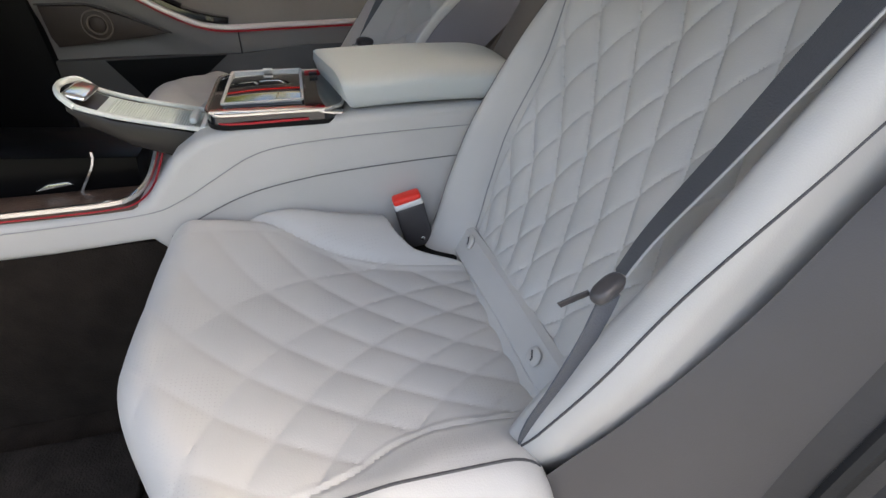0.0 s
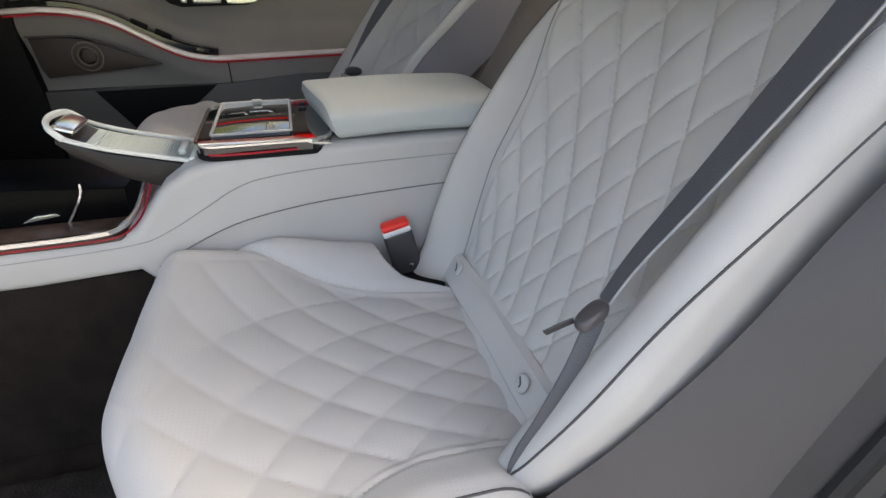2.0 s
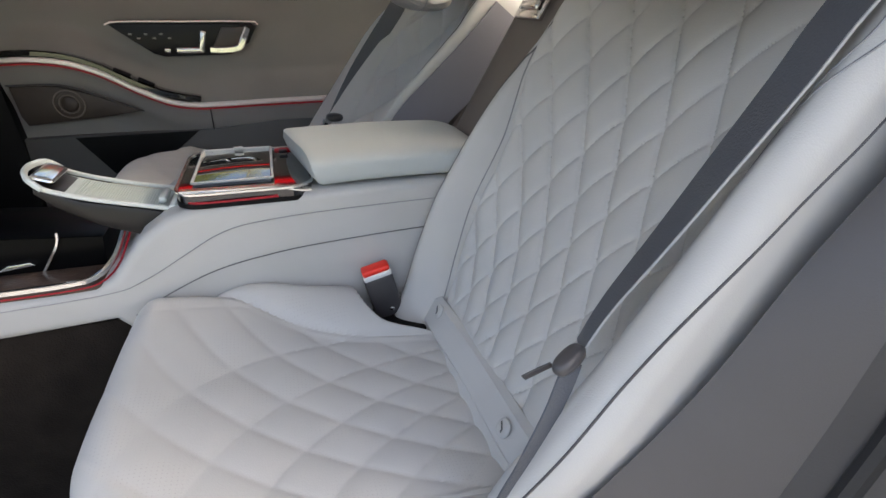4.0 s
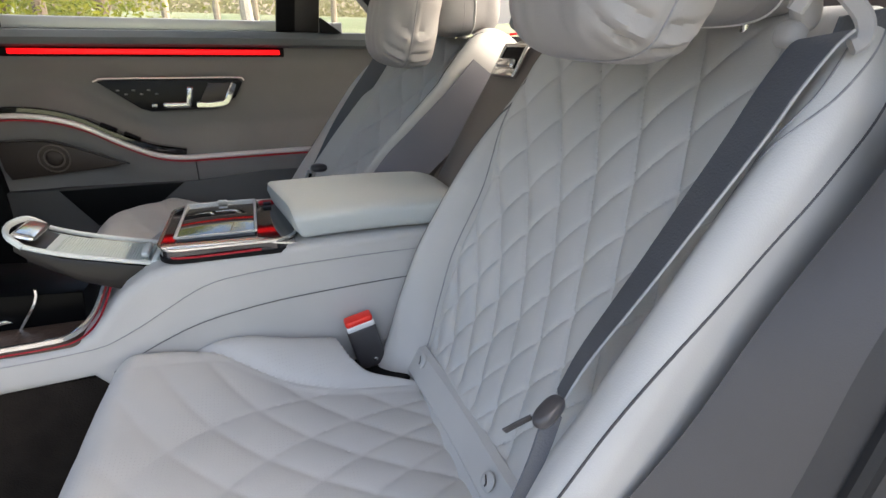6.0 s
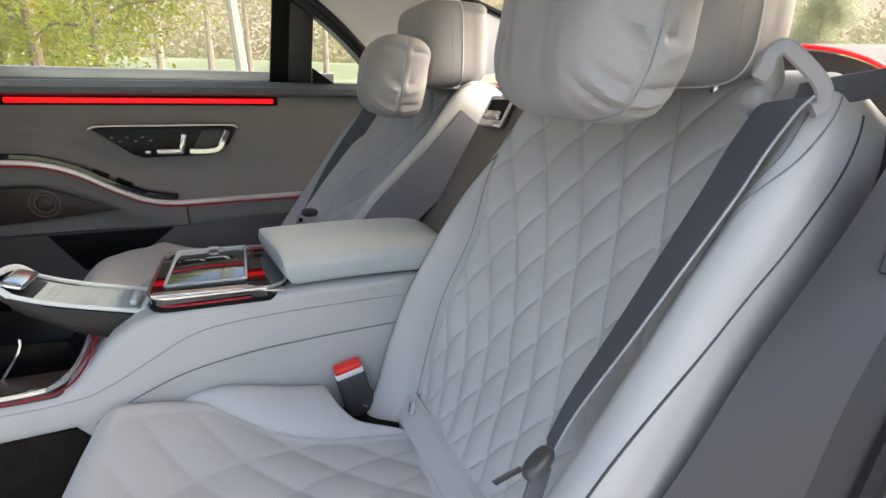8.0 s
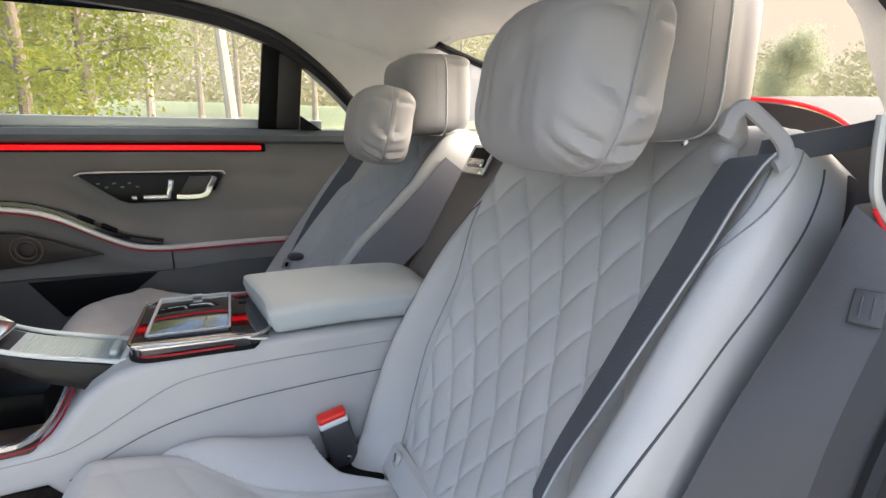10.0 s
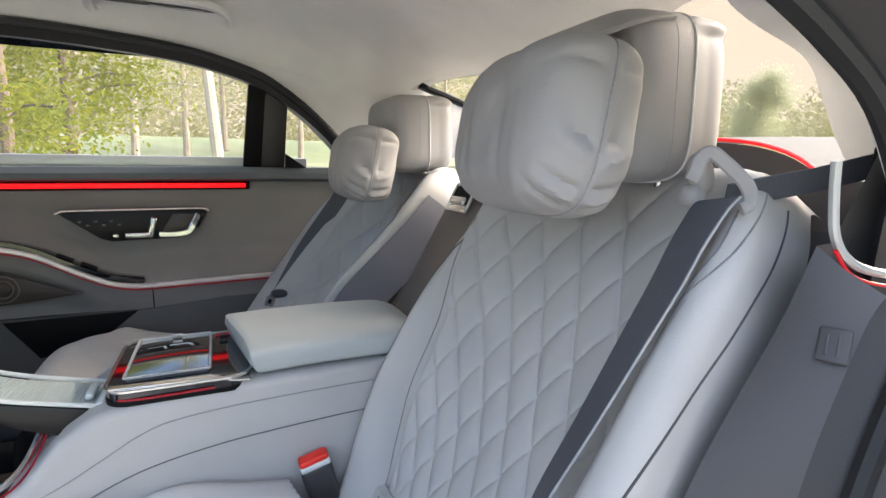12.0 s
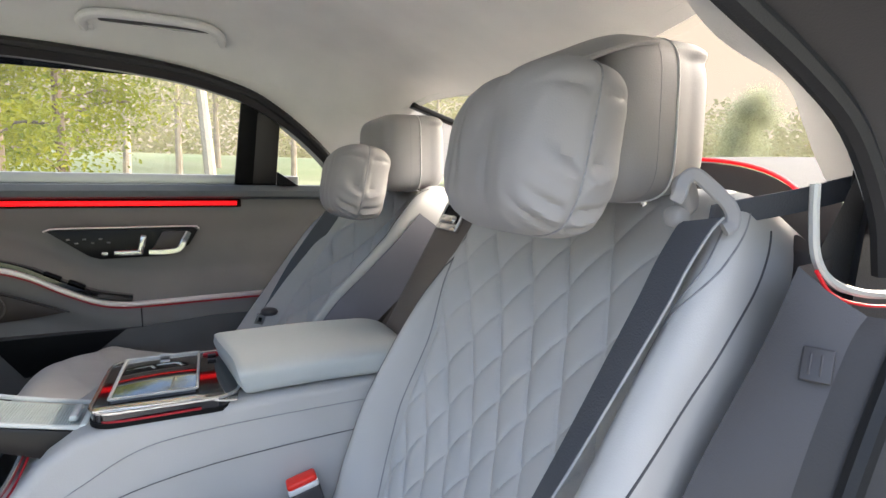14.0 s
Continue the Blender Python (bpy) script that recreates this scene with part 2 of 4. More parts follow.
def inverse(f, target, lo=0.0, hi=1.0):
    """The argument at which a rising function reaches target."""
    for _ in range(40):
        mid = (lo + hi) / 2
        if f(mid) < target:
            lo = mid
        else:
            hi = mid
    return (lo + hi) / 2


def perforated(base):
    """Leather with rows of tiny punched holes, 5 mm apart, thinning out in places."""
    m = base.copy()
    m.name = "perforated_leather"
    n, l = m.node_tree.nodes, m.node_tree.links
    bs = n["Principled BSDF"]
    co, flat = n.new("ShaderNodeTexCoord"), n.new("ShaderNodeVectorMath")
    flat.operation = "MULTIPLY"
    flat.inputs[1].default_value = (200, 200, 0)
    l.new(co.outputs["Object"], flat.inputs[0])
    dots = n.new("ShaderNodeTexVoronoi")
    dots.inputs["Scale"].default_value, dots.inputs["Randomness"].default_value = 1.0, 0.12
    l.new(flat.outputs[0], dots.inputs["Vector"])
    less = n.new("ShaderNodeMapRange")
    less.inputs[1].default_value, less.inputs[2].default_value, less.inputs[3].default_value, less.inputs[4].default_value = 0.10, 0.20, 0.15, 0.0
    l.new(dots.outputs["Distance"], less.inputs[0])
    patch, keep, amount = n.new("ShaderNodeTexNoise"), n.new("ShaderNodeMapRange"), n.new("ShaderNodeMath")
    patch.inputs["Scale"].default_value = 14
    l.new(co.outputs["Object"], patch.inputs["Vector"])
    keep.inputs[1].default_value, keep.inputs[2].default_value = 0.50, 0.62
    l.new(patch.outputs[0], keep.inputs[0])
    amount.operation = "MULTIPLY"
    l.new(less.outputs[0], amount.inputs[0])
    l.new(keep.outputs[0], amount.inputs[1])
    mix = n.new("ShaderNodeMix")
    mix.data_type = "RGBA"
    mix.inputs[7].default_value = (0.08, 0.08, 0.08, 1)
    l.new(bs.inputs["Base Color"].links[0].from_socket, mix.inputs[6])
    l.new(amount.outputs[0], mix.inputs[0])
    l.new(mix.outputs[2], bs.inputs["Base Color"])
    return m


PERFORATED = perforated(LEATHER)


# ---------------------------------------------------------------- ground and distance
def ground():
    def f(u, v):
        x, y = -300 + 600 * u, -300 + 600 * v
        bank = 2.6 * smoothstep(9, 30, y) + 1.6 * smoothstep(14, 60, x)
        return Vector((x, y, bank))
    ob = part("ground", sheet(f, 120, 120), GRASS)
    tagged(ob, "dry summer grass verge beyond the car", "ground", kind="structure")
    bm = bmesh.new()
    grid(bm, lambda u, v: Vector((-300 + 600 * u, -4.5 + 11 * v, 0.012)), 40, 4)
    tagged(part("road", bm, ROAD), "unseen paving under the parked car, pale to bounce light inside", "road", kind="structure")


ground()


def tree(at, height, spread, bark, leaf, label, leaves=2600, trunk=0.14, low=0.3, lean=0.0, leaf_size=0.055, seed=1):
    rng = random.Random(seed)
    root = thing("tree", label, "tree", at, group="roadside trees")
    bm = bmesh.new()
    o = Vector(at)
    top = o + Vector((lean * height, 0, height))
    tips = []
    path = [o - Vector((0, 0, 0.3)), o.lerp(top, 0.35) + Vector((rng.uniform(-.1, .1), 0, 0)), o.lerp(top, 0.7), top]
    pts = spline(path, 14)
    for i in range(13):
        r = trunk * (1 - 0.85 * i / 13)
        sweep([pts[i], pts[i + 1]], disc(r, 9), up=(0, 1, 0.1), bm=bm)
    for i in range(16):
        k = low + (0.95 - low) * i / 15
        b = o.lerp(top, k)
        a = rng.uniform(0, 2 * math.pi)
        reach = spread * (1.05 - 0.6 * k) * rng.uniform(0.6, 1.0)
        e = b + Vector((math.cos(a) * reach, math.sin(a) * reach, reach * rng.uniform(0.1, 0.6)))
        mid = b.lerp(e, 0.5) + Vector((0, 0, 0.12 * reach))
        sweep([b, mid, e], disc(trunk * 0.22, 6), up=(0.1, 0.2, 1), n=5, bm=bm)
        tips += [mid, e, b.lerp(e, 0.75)]
    part("trunk", bm, bark, root)
    verts, faces = [], []
    for i in range(leaves):
        c = rng.choice(tips) + Vector([rng.gauss(0, spread * 0.2) for _ in range(3)])
        s = leaf_size * rng.uniform(0.65, 1.35)
        q = (Vector((rng.gauss(0, 0.35), -0.75 + rng.gauss(0, 0.35), 0.65 + rng.gauss(0, 0.3))).to_track_quat('Z', 'Y') @ Euler((0, 0, rng.uniform(0, 6.28))).to_quaternion()).to_matrix()
        k = len(verts)
        verts += [c + q @ Vector(p) for p in ((-s, 0, 0), (0, -s * .5, s * .15), (s, 0, 0), (0, s * .5, s * .15))]
        faces.append((k, k + 1, k + 2, k + 3))
    me = bpy.data.meshes.new("crown")
    me.from_pydata([v - o for v in verts], [], faces)
    me.materials.append(leaf)
    new("crown", me).parent = root
    return root


TREES = [(-3.3, 9.5, 6.5, 1.9, 0), (-2.75, 11.5, 7.0, 1.8, 0), (-4.6, 12, 8, 2.4, 0), (-2.3, 16, 8.5, 2.2, 1), (-1.1, 19, 9, 2.4, 1), (0.2, 22, 9, 2.2, 1),
         (1.6, 17, 8, 2.2, 1), (2.9, 20, 9, 2.4, 1), (4.6, 19, 8, 2.4, 1), (7.5, 22, 9, 2.8, 1), (-7.5, 18, 9, 3.0, 0), (11, 24, 9, 3.0, 1)]
# pale trees carry the haze in their bark and leaf colours
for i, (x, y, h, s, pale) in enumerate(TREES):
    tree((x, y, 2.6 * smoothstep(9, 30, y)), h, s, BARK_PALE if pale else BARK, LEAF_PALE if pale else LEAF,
         "roadside tree on the grass bank, haze painted into its pale colours" if pale else "yellow-green leafy tree on the roadside grass bank", leaves=4500 if pale else 9000, low=0.16 if not pale else 0.28, trunk=0.12, seed=20 + i)
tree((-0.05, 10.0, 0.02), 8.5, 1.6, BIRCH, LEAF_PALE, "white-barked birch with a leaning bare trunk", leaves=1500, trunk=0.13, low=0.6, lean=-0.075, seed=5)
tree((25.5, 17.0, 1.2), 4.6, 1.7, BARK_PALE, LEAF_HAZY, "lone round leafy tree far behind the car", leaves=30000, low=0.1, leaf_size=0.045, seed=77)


def far_woods():
    rng = random.Random(9)
    verts, faces = [], []
    for i in range(80000):
        a = radians(rng.uniform(-40, 80))
        r = rng.uniform(36, 62)
        c = Vector((r * math.sin(a), r * math.cos(a), 0))
        top = 4.0 + 8.0 * smoothstep(radians(46), radians(20), a) + 0.8 * math.sin(a * 23) + 0.5 * math.sin(a * 61)
        c.z = 2.4 + rng.random() ** 1.4 * top
        s = rng.uniform(0.10, 0.24)
        q = (Vector((rng.gauss(-0.3, 0.3), -0.6 + rng.gauss(0, 0.3), 0.65 + rng.gauss(0, 0.3))).to_track_quat('Z', 'Y') @ Euler((0, 0, rng.uniform(0, 6.28))).to_quaternion()).to_matrix()
        k = len(verts)
        verts += [c + q @ Vector(p) for p in ((-s, 0, 0), (0, -s * .6, 0), (s, 0, 0), (0, s * .6, 0))]
        faces.append((k, k + 1, k + 2, k + 3))
    me = bpy.data.meshes.new("far_woods")
    me.from_pydata(verts, [], faces)
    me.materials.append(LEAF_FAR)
    tagged(new("far_woods", me), "band of distant woodland, haze painted into its pale leaves", "woods", kind="stuff")


far_woods()


def haze_backdrop():
    m = bpy.data.materials.new("warm_haze")
    m.use_nodes = True
    n, l = m.node_tree.nodes, m.node_tree.links
    n.remove(n["Principled BSDF"])
    em, no, mix, co = n.new("ShaderNodeEmission"), n.new("ShaderNodeTexNoise"), n.new("ShaderNodeMix"), n.new("ShaderNodeTexCoord")
    no.inputs["Scale"].default_value = 0.03
    mix.data_type = "RGBA"
    mix.inputs[6].default_value, mix.inputs[7].default_value = (0.95, 0.71, 0.52, 1), (0.93, 0.75, 0.57, 1)
    em.inputs[1].default_value = 0.28
    l.new(co.outputs["Object"], no.inputs["Vector"])
    l.new(no.outputs[0], mix.inputs[0])
    l.new(mix.outputs[2], em.inputs[0])
    l.new(em.outputs[0], n["Material Output"].inputs[0])
    bm = bmesh.new()
    def f(u, v):
        a = radians(-55 + 145 * u)
        return Vector((170 * math.sin(a), 170 * math.cos(a), -2 + 82 * v))
    grid(bm, f, 60, 6)
    tagged(part("backdrop", bm, m), "warm hazy bright sky beyond the trees", "sky", kind="structure")


haze_backdrop()


# ---------------------------------------------------------------- car shell
FLOOR_Z = 0.30


def floor():
    ob = part("floor", rbox((-0.55, 0, FLOOR_Z - 0.02), (2.2, 1.52, 0.04), 0.004), CARPET)
    tagged(ob, "dark brown cabin carpet of the car", "floor", kind="structure")
    mat = part("floor_mat", rbox((-0.80, -0.40, FLOOR_Z + 0.011), (0.52, 0.44, 0.018), 0.006), MAT)
    tagged(mat, "dark brown carpet mat in the rear footwell", "floor mat")


floor()


def roof_z(x, y):
    return 1.600 - 0.115 * abs(y / 0.63) ** 9 - 0.02 * (y / 0.63) ** 2 - 0.35 * max(0, x + 0.25) ** 2 - 0.06 * smoothstep(-0.7, -1.65, x)


def headliner():
    def f(u, v):
        k = v * 2 if v < 0.5 else 2 - v * 2
        x, y = -1.65 + (2.155 - 0.13 * ((k - 0.5) * 2) ** 2) * u, -0.63 + 1.26 * k
        return Vector((x, y, roof_z(x, y) + (0.02 if v > 0.5 or v == 0 else 0.0)))
    bm = bmesh.new()
    rows = grid(bm, f, 60, 80, close_v=True)
    bm.faces.new(rows[0])
    bm.faces.new(rows[-1][::-1])
    bmesh.ops.recalc_face_normals(bm, faces=bm.faces)
    tagged(part("ceiling", bm, HEADLINER), "light grey cloth headliner of the car", "headliner", kind="structure")


headliner()


def roof_skin():
    def f(u, v):
        x, y = -1.65 + (2.13 - 0.13 * ((v - 0.5) * 2) ** 2) * u, -0.66 + 1.32 * v
        return Vector((x, y, roof_z(x, y) + 0.045))
    bm = bmesh.new()
    grid(bm, f, 40, 20)
    tagged(part("roof", bm, PAINT), "dark blue painted car roof", "roof", kind="structure")


roof_skin()


def grab_handle(at, label):
    root = thing("grab_handle", label, "grab handle", at)
    o = Vector(at)
    part("grip", sweep([o + Vector(p) for p in ((-0.155, 0.01, -0.002), (-0.152, -0.035, 0.004), (-0.115, -0.062, 0.012), (0, -0.066, 0.014), (0.10, -0.062, 0.011), (0.137, -0.035, 0.001), (0.145, 0.01, -0.006))],
                       disc(0.011, 10, 0.015), up=(0, 1, 0.3), n=30), HEADLINER, root)
    for dx in (-0.15, 0.14):
        part("mount", rbox(o + Vector((dx, 0.012, 0.004)), (0.035, 0.022, 0.03), 0.008), HEADLINER, root)
    # dark bar below the cloth, painting the shade in the handle's slot
    part("slot", rbox(o + Vector((0.0, -0.034, 0.009)), (0.24, 0.014, 0.012), 0.004), DOOR_DARK, root, "dark bar painting the shaded slot behind the folded handle")
    part("spring_bar", rbox(o + Vector((0.03, -0.038, 0.002)), (0.12, 0.004, 0.004), 0.001), CHROME, root)


grab_handle((-0.275, 0.565, 1.540), "light grey roof grab handle above the door window")


# ---------------------------------------------------------------- far door
RAIL = [(-1.0, 1.480), (-0.6, 1.477), (-0.4, 1.467), (-0.25, 1.452), (-0.07, 1.408), (0.03, 1.352), (0.14, 1.262), (0.21, 1.19), (0.28, 1.15)]


def far_side():
    def rail(u):
        x = -1.0 + 1.20 * u
        z = lerp_table(RAIL, x)
        return x, z
    top = [(rail(i / 30)[0], 0.70 - 0.26 * (rail(i / 30)[1] - 1.19), rail(i / 30)[1]) for i in range(31)]
    d = thing("door_1", "closed taupe leather rear car door with red ambient light", "car door", (-0.35, 0.74, FLOOR_Z + 0.02), kind="structure")
    # skin of the door, with the armrest bulge and pocket relief
    def skin(u, v):
        x, z = -0.83 + 1.13 * u, 0.36 + 0.765 * v
        line = lerp_table([(-0.83, 0.955), (-0.67, 0.950), (-0.585, 0.915), (-0.42, 0.835), (-0.30, 0.828), (0.1, 0.838)], x)
        y = 0.715
        y -= 0.045 * smoothstep(line + 0.10, line + 0.005, z)
        y += 0.02 * smoothstep(line - 0.035, line - 0.12, z)
        y += 0.03 * smoothstep(0.70, 0.5, z)
        y -= 0.012 * smoothstep(1.02, 1.10, z)
        return Vector((x, y, z))
    bm = bmesh.new()
    grid(bm, skin, 110, 100)
    part("door_panel", bm, DOOR_SKIN, d)
    part("door_core", rbox((-0.265, 0.762, 0.735), (1.13, 0.02, 0.75), 0.004), DOOR_DARK, d)
    part("lower_panel", prism([(-0.82, 0.34), (0.28, 0.34), (0.28, 0.79), (-0.18, 0.79), (-0.36, 0.772), (-0.69, 0.772), (-0.82, 0.77)], 0.668, 0.71, 0.006), DOOR_DARK, d)
    # black slab on the panel paints the shade inside an open pocket
    part("door_pocket_shade", prism([(-0.70, 0.768), (-0.40, 0.770), (-0.47, 0.715), (-0.56, 0.672), (-0.63, 0.665)], 0.662, 0.69, 0.002), BLACK, d, "black slab painting the shade inside an open door pocket")
    # belt-line pad and light strip
    part("belt_line_pad", sweep([(-0.84, 0.705, 1.142), (-0.3, 0.705, 1.146), (0.16, 0.70, 1.146), (0.30, 0.69, 1.14)], [(-0.03, -0.018), (0.005, -0.022), (0.028, -0.014), (0.032, 0.002), (0.02, 0.018), (-0.03, 0.022)], n=24),
         material("blue_grey_belt_pad", (0.13, 0.145, 0.155), 0.5, grain=0.3, grain_size=0.002), d)
    part("light_recess", rbox((-0.435, 0.706, 1.113), (0.685, 0.026, 0.024), 0.004), BLACK, d)
    part("light_strip", rbox((-0.42, 0.690, 1.113), (0.632, 0.008, 0.013), 0.003), RED, d, "glowing red ambient light strip")
    part("window_ledge", rbox((-0.45, 0.748, 1.180), (1.06, 0.045, 0.030), 0.004), SILL_BRIGHT, d, "bright reflecting window ledge")
    # polished trim with red light below
    line = [(-0.84, 0.664, 0.958), (-0.75, 0.662, 0.962), (-0.67, 0.660, 0.953), (-0.60, 0.659, 0.928), (-0.53, 0.659, 0.887), (-0.46, 0.660, 0.853), (-0.40, 0.661, 0.840), (-0.33, 0.662, 0.839), (-0.20, 0.663, 0.842), (0.02, 0.664, 0.846)]
    part("polished_trim", sweep([(x, y - 0.006, z + 0.002) for x, y, z in line], bar(0.010, 0.014, 0.003), n=50), CHROME_WARM, d)
    part("lower_light_strip", sweep([(x, y - 0.004, z - 0.008) for x, y, z in line], bar(0.008, 0.004, 0.001), n=50), RED_DIM, d, "thin dim red light line")
    part("upper_ledge", sweep([(x, y + 0.012, z + 0.016) for x, y, z in line[:7]], bar(0.03, 0.016, 0.003), n=40), GLOSS, d, "glossy black armrest ledge")
    part("panel_gap", rbox((-0.361, 0.6665, 0.80), (0.002, 0.008, 0.055), 0.0005), BLACK, d)
    # window switches
    sw = part("window_switches", sweep([(-0.60, 0.668, 0.945), (-0.53, 0.668, 0.905), (-0.46, 0.668, 0.873), (-0.38, 0.672, 0.855)], bar(0.035, 0.018, 0.004), n=12), GLOSS, d)
    for k in (0.2, 0.45):
        part("switch", rbox((-0.59 + 0.2 * k, 0.652, 0.951 - 0.10 * k), (0.04, 0.016, 0.008), 0.003, turn=pose(0, 0, 0, 0, 28, 0)), BLACK, sw)
    # seat control panel
    p = part("control_panel", prism([(-0.566, 1.040), (-0.545, 1.044), (-0.225, 1.044), (-0.212, 1.036), (-0.235, 0.995), (-0.285, 0.966), (-0.45, 0.962), (-0.475, 0.970)], 0.690, 0.72, 0.003), PANEL, d, "glossy black seat control panel")
    part("panel_rim", sweep([(-0.572, 0.689, 1.040), (-0.55, 0.689, 1.047), (-0.40, 0.689, 1.048), (-0.222, 0.689, 1.048), (-0.207, 0.689, 1.040)], bar(0.005, 0.004, 0.001), n=24), CHROME_WARM, p)
    part("seat_switch_base", rbox((-0.385, 0.686, 0.978), (0.070, 0.012, 0.016), 0.005), CHROME, p)
    part("seat_switch_back", rbox((-0.352, 0.686, 1.000), (0.018, 0.012, 0.055), 0.006, turn=pose(0, 0, 0, 0, 14, 0)), CHROME, p)
    part("headrest_switch", rbox((-0.44, 0.686, 0.978), (0.016, 0.012, 0.012), 0.004), CHROME, p)
    part("handle_bezel", prism([(-0.335, 0.972), (-0.27, 0.972), (-0.232, 1.034), (-0.30, 1.034)], 0.687, 0.70, 0.002), material("handle_recess", (0.045, 0.03, 0.026), 0.3), p)
    part("door_handle", sweep([(-0.335, 0.680, 0.979), (-0.30, 0.676, 0.978), (-0.262, 0.674, 0.984), (-0.246, 0.675, 1.010), (-0.235, 0.680, 1.032)], bar(0.008, 0.017, 0.003), n=18), CHROME, p, "satin chrome door handle")
    for k in range(6):
        part("memory_button", rbox((-0.52 + 0.018 * k, 0.688, 1.018 - 0.010 * (k % 2)), (0.008, 0.005, 0.004), 0.001), DOOR_SKIN, p)
    # loudspeaker grille
    g = part("speaker_grille", prism([(-0.805, 0.902), (-0.70, 0.900), (-0.63, 0.877), (-0.53, 0.832), (-0.60, 0.822), (-0.79, 0.806), (-0.80, 0.83)], 0.655, 0.69, 0.003), SPEAKER, d, "perforated brown metal speaker grille")
    ring = bmesh.new()
    for r in (0.034, 0.022):
        sweep([(-0.686 + r * math.cos(a), 0.652, 0.857 + r * math.sin(a)) for a in [i * 2 * math.pi / 32 for i in range(33)]], disc(0.0022, 6), up=(0, 1, 0), caps=False, bm=ring)
    part("speaker_ring", ring, material("dull_speaker_ring", (0.15, 0.13, 0.12), 0.35, 0.8), g)
    part("speaker_cone", blob((-0.686, 0.655, 0.857), (0.020, 0.006, 0.020), 2.2, 10, 20), SPEAKER, g)
    part("grille_rim", sweep([(-0.81, 0.655, 0.905), (-0.70, 0.655, 0.904), (-0.63, 0.655, 0.881), (-0.522, 0.655, 0.832)], bar(0.004, 0.004, 0.001), n=20), DOOR_DARK, g)
    # pillars and frames
    w = thing("window_1", "dark-framed car door window onto trees", "car window", (-0.35, 0.74, 1.19), kind="structure")
    part("roof_rail", sweep(top, [(-0.03, -0.014), (0.02, -0.018), (0.032, 0.0), (0.028, 0.013), (-0.03, 0.015)], n=60), RAIL_TRIM, w)
    part("rubber_seal", sweep([(x, y - 0.03, z + 0.012) for x, y, z in top], disc(0.012, 8), n=60), RUBBER, w)
    def post(x0, x1, x2, x3, z1, name, mat):
        bm = bmesh.new()
        q = [(x0, 1.165), (x1, 1.165), (x3, z1), (x2, z1)]
        a = [bm.verts.new((x, 0.70 - 0.26 * (z - 1.19), z)) for x, z in q]
        b = [bm.verts.new((x, 0.74 - 0.26 * (z - 1.19), z)) for x, z in q]
        bm.faces.new(a), bm.faces.new(b[::-1])
        for i in range(4):
            bm.faces.new((a[i], b[i], b[(i + 1) % 4], a[(i + 1) % 4]))
        bmesh.ops.recalc_face_normals(bm, faces=bm.faces)
        bmesh.ops.bevel(bm, geom=list(bm.edges), offset=0.004, segments=2, profile=0.5, affect="EDGES")
        part(name, bm, mat, w)
    post(-0.108, -0.055, -0.085, -0.035, 1.40, "door_frame_post", BLACK)
    post(-0.060, 0.010, -0.045, 0.022, 1.372, "pillar_cover", material("pillar_cover_trim", (0.034, 0.031, 0.029), 0.5, grain=0.3, grain_size=0.002))
    post(-0.99, -0.745, -0.99, -0.72, 1.48, "front_pillar", BLACK)
    part("corner_wedge", prism([(0.01, 1.165), (0.07, 1.165), (0.012, 1.205)], 0.665, 0.70, 0.003), BLACK, w)
    bm = bmesh.new()
    grid(bm, lambda u, v: Vector((-0.76 + 0.70 * u, 0.745 - 0.26 * 0.29 * v, 1.18 + 0.29 * v)), 4, 4)
    ob = part("pane", bm, GLASS, w)
    ob.visible_shadow = False
    bm = bmesh.new()
    grid(bm, lambda u, v: Vector((0.01 + 0.20 * u, 0.745 - 0.26 * 0.19 * v, 1.18 + 0.19 * v * (1 - 0.7 * u))), 4, 4)
    ob = part("pane", bm, GLASS, w)
    ob.visible_shadow = False
    low, high = [], []
    for i in range(41):
        x = -1.0 + 1.32 * i / 40
        z = lerp_table(RAIL, x)
        low.append(Vector((x, 0.685 - 0.26 * (z - 1.19), z + 0.010)))
        high.append(Vector((x, 0.585, roof_z(x, 0.585) + 0.012)))
    bm = bmesh.new()
    rows = [[bm.verts.new(a.lerp(c, k / 6) + Vector((0, 0.02 * math.sin(math.pi * k / 6), 0.01 * math.sin(math.pi * k / 6)))) for a, c in zip(low, high)] for k in range(7)]
    for p, q in zip(rows, rows[1:]):
        for j in range(40):
            bm.faces.new((p[j], p[j + 1], q[j + 1], q[j]))
    bmesh.ops.recalc_face_normals(bm, faces=bm.faces)
    tagged(part("trim_roof_edge", bm, HEADLINER), "light grey cloth roof edge above the door", "headliner", kind="structure")
    # body outside below the window, and the front edge of the opening
    tagged(part("wall_far", prism([(-1.75, 0.25), (1.2, 0.25), (1.2, 1.16), (-1.75, 1.16)], 0.775, 0.80, 0.004), PAINT), "dark painted body side of the car", "car body", kind="structure")
    tagged(part("pillar_far", prism([(-1.0, 0.30), (-0.835, 0.30), (-0.815, 0.76), (-0.825, 0.93), (-0.80, 1.165), (-1.0, 1.165)], 0.66, 0.77, 0.01), BLACK), "black centre pillar trim of the car", "pillar", kind="structure")


far_side()


# ---------------------------------------------------------------- seats
def sewn(c, p, q):
    """A second-degree surface over p, q: the running number of a sewn line."""
    return c[0] + c[1] * p + c[2] * q + c[3] * p * p + c[4] * p * q + c[5] * q * q


BACK_STEEP, BACK_SLANT = (0.53, 13.03, -19.93, -6.85, 15.70, -3.92), (5.884, -7.303, -18.66, -1.64, 10.35, -2.98)
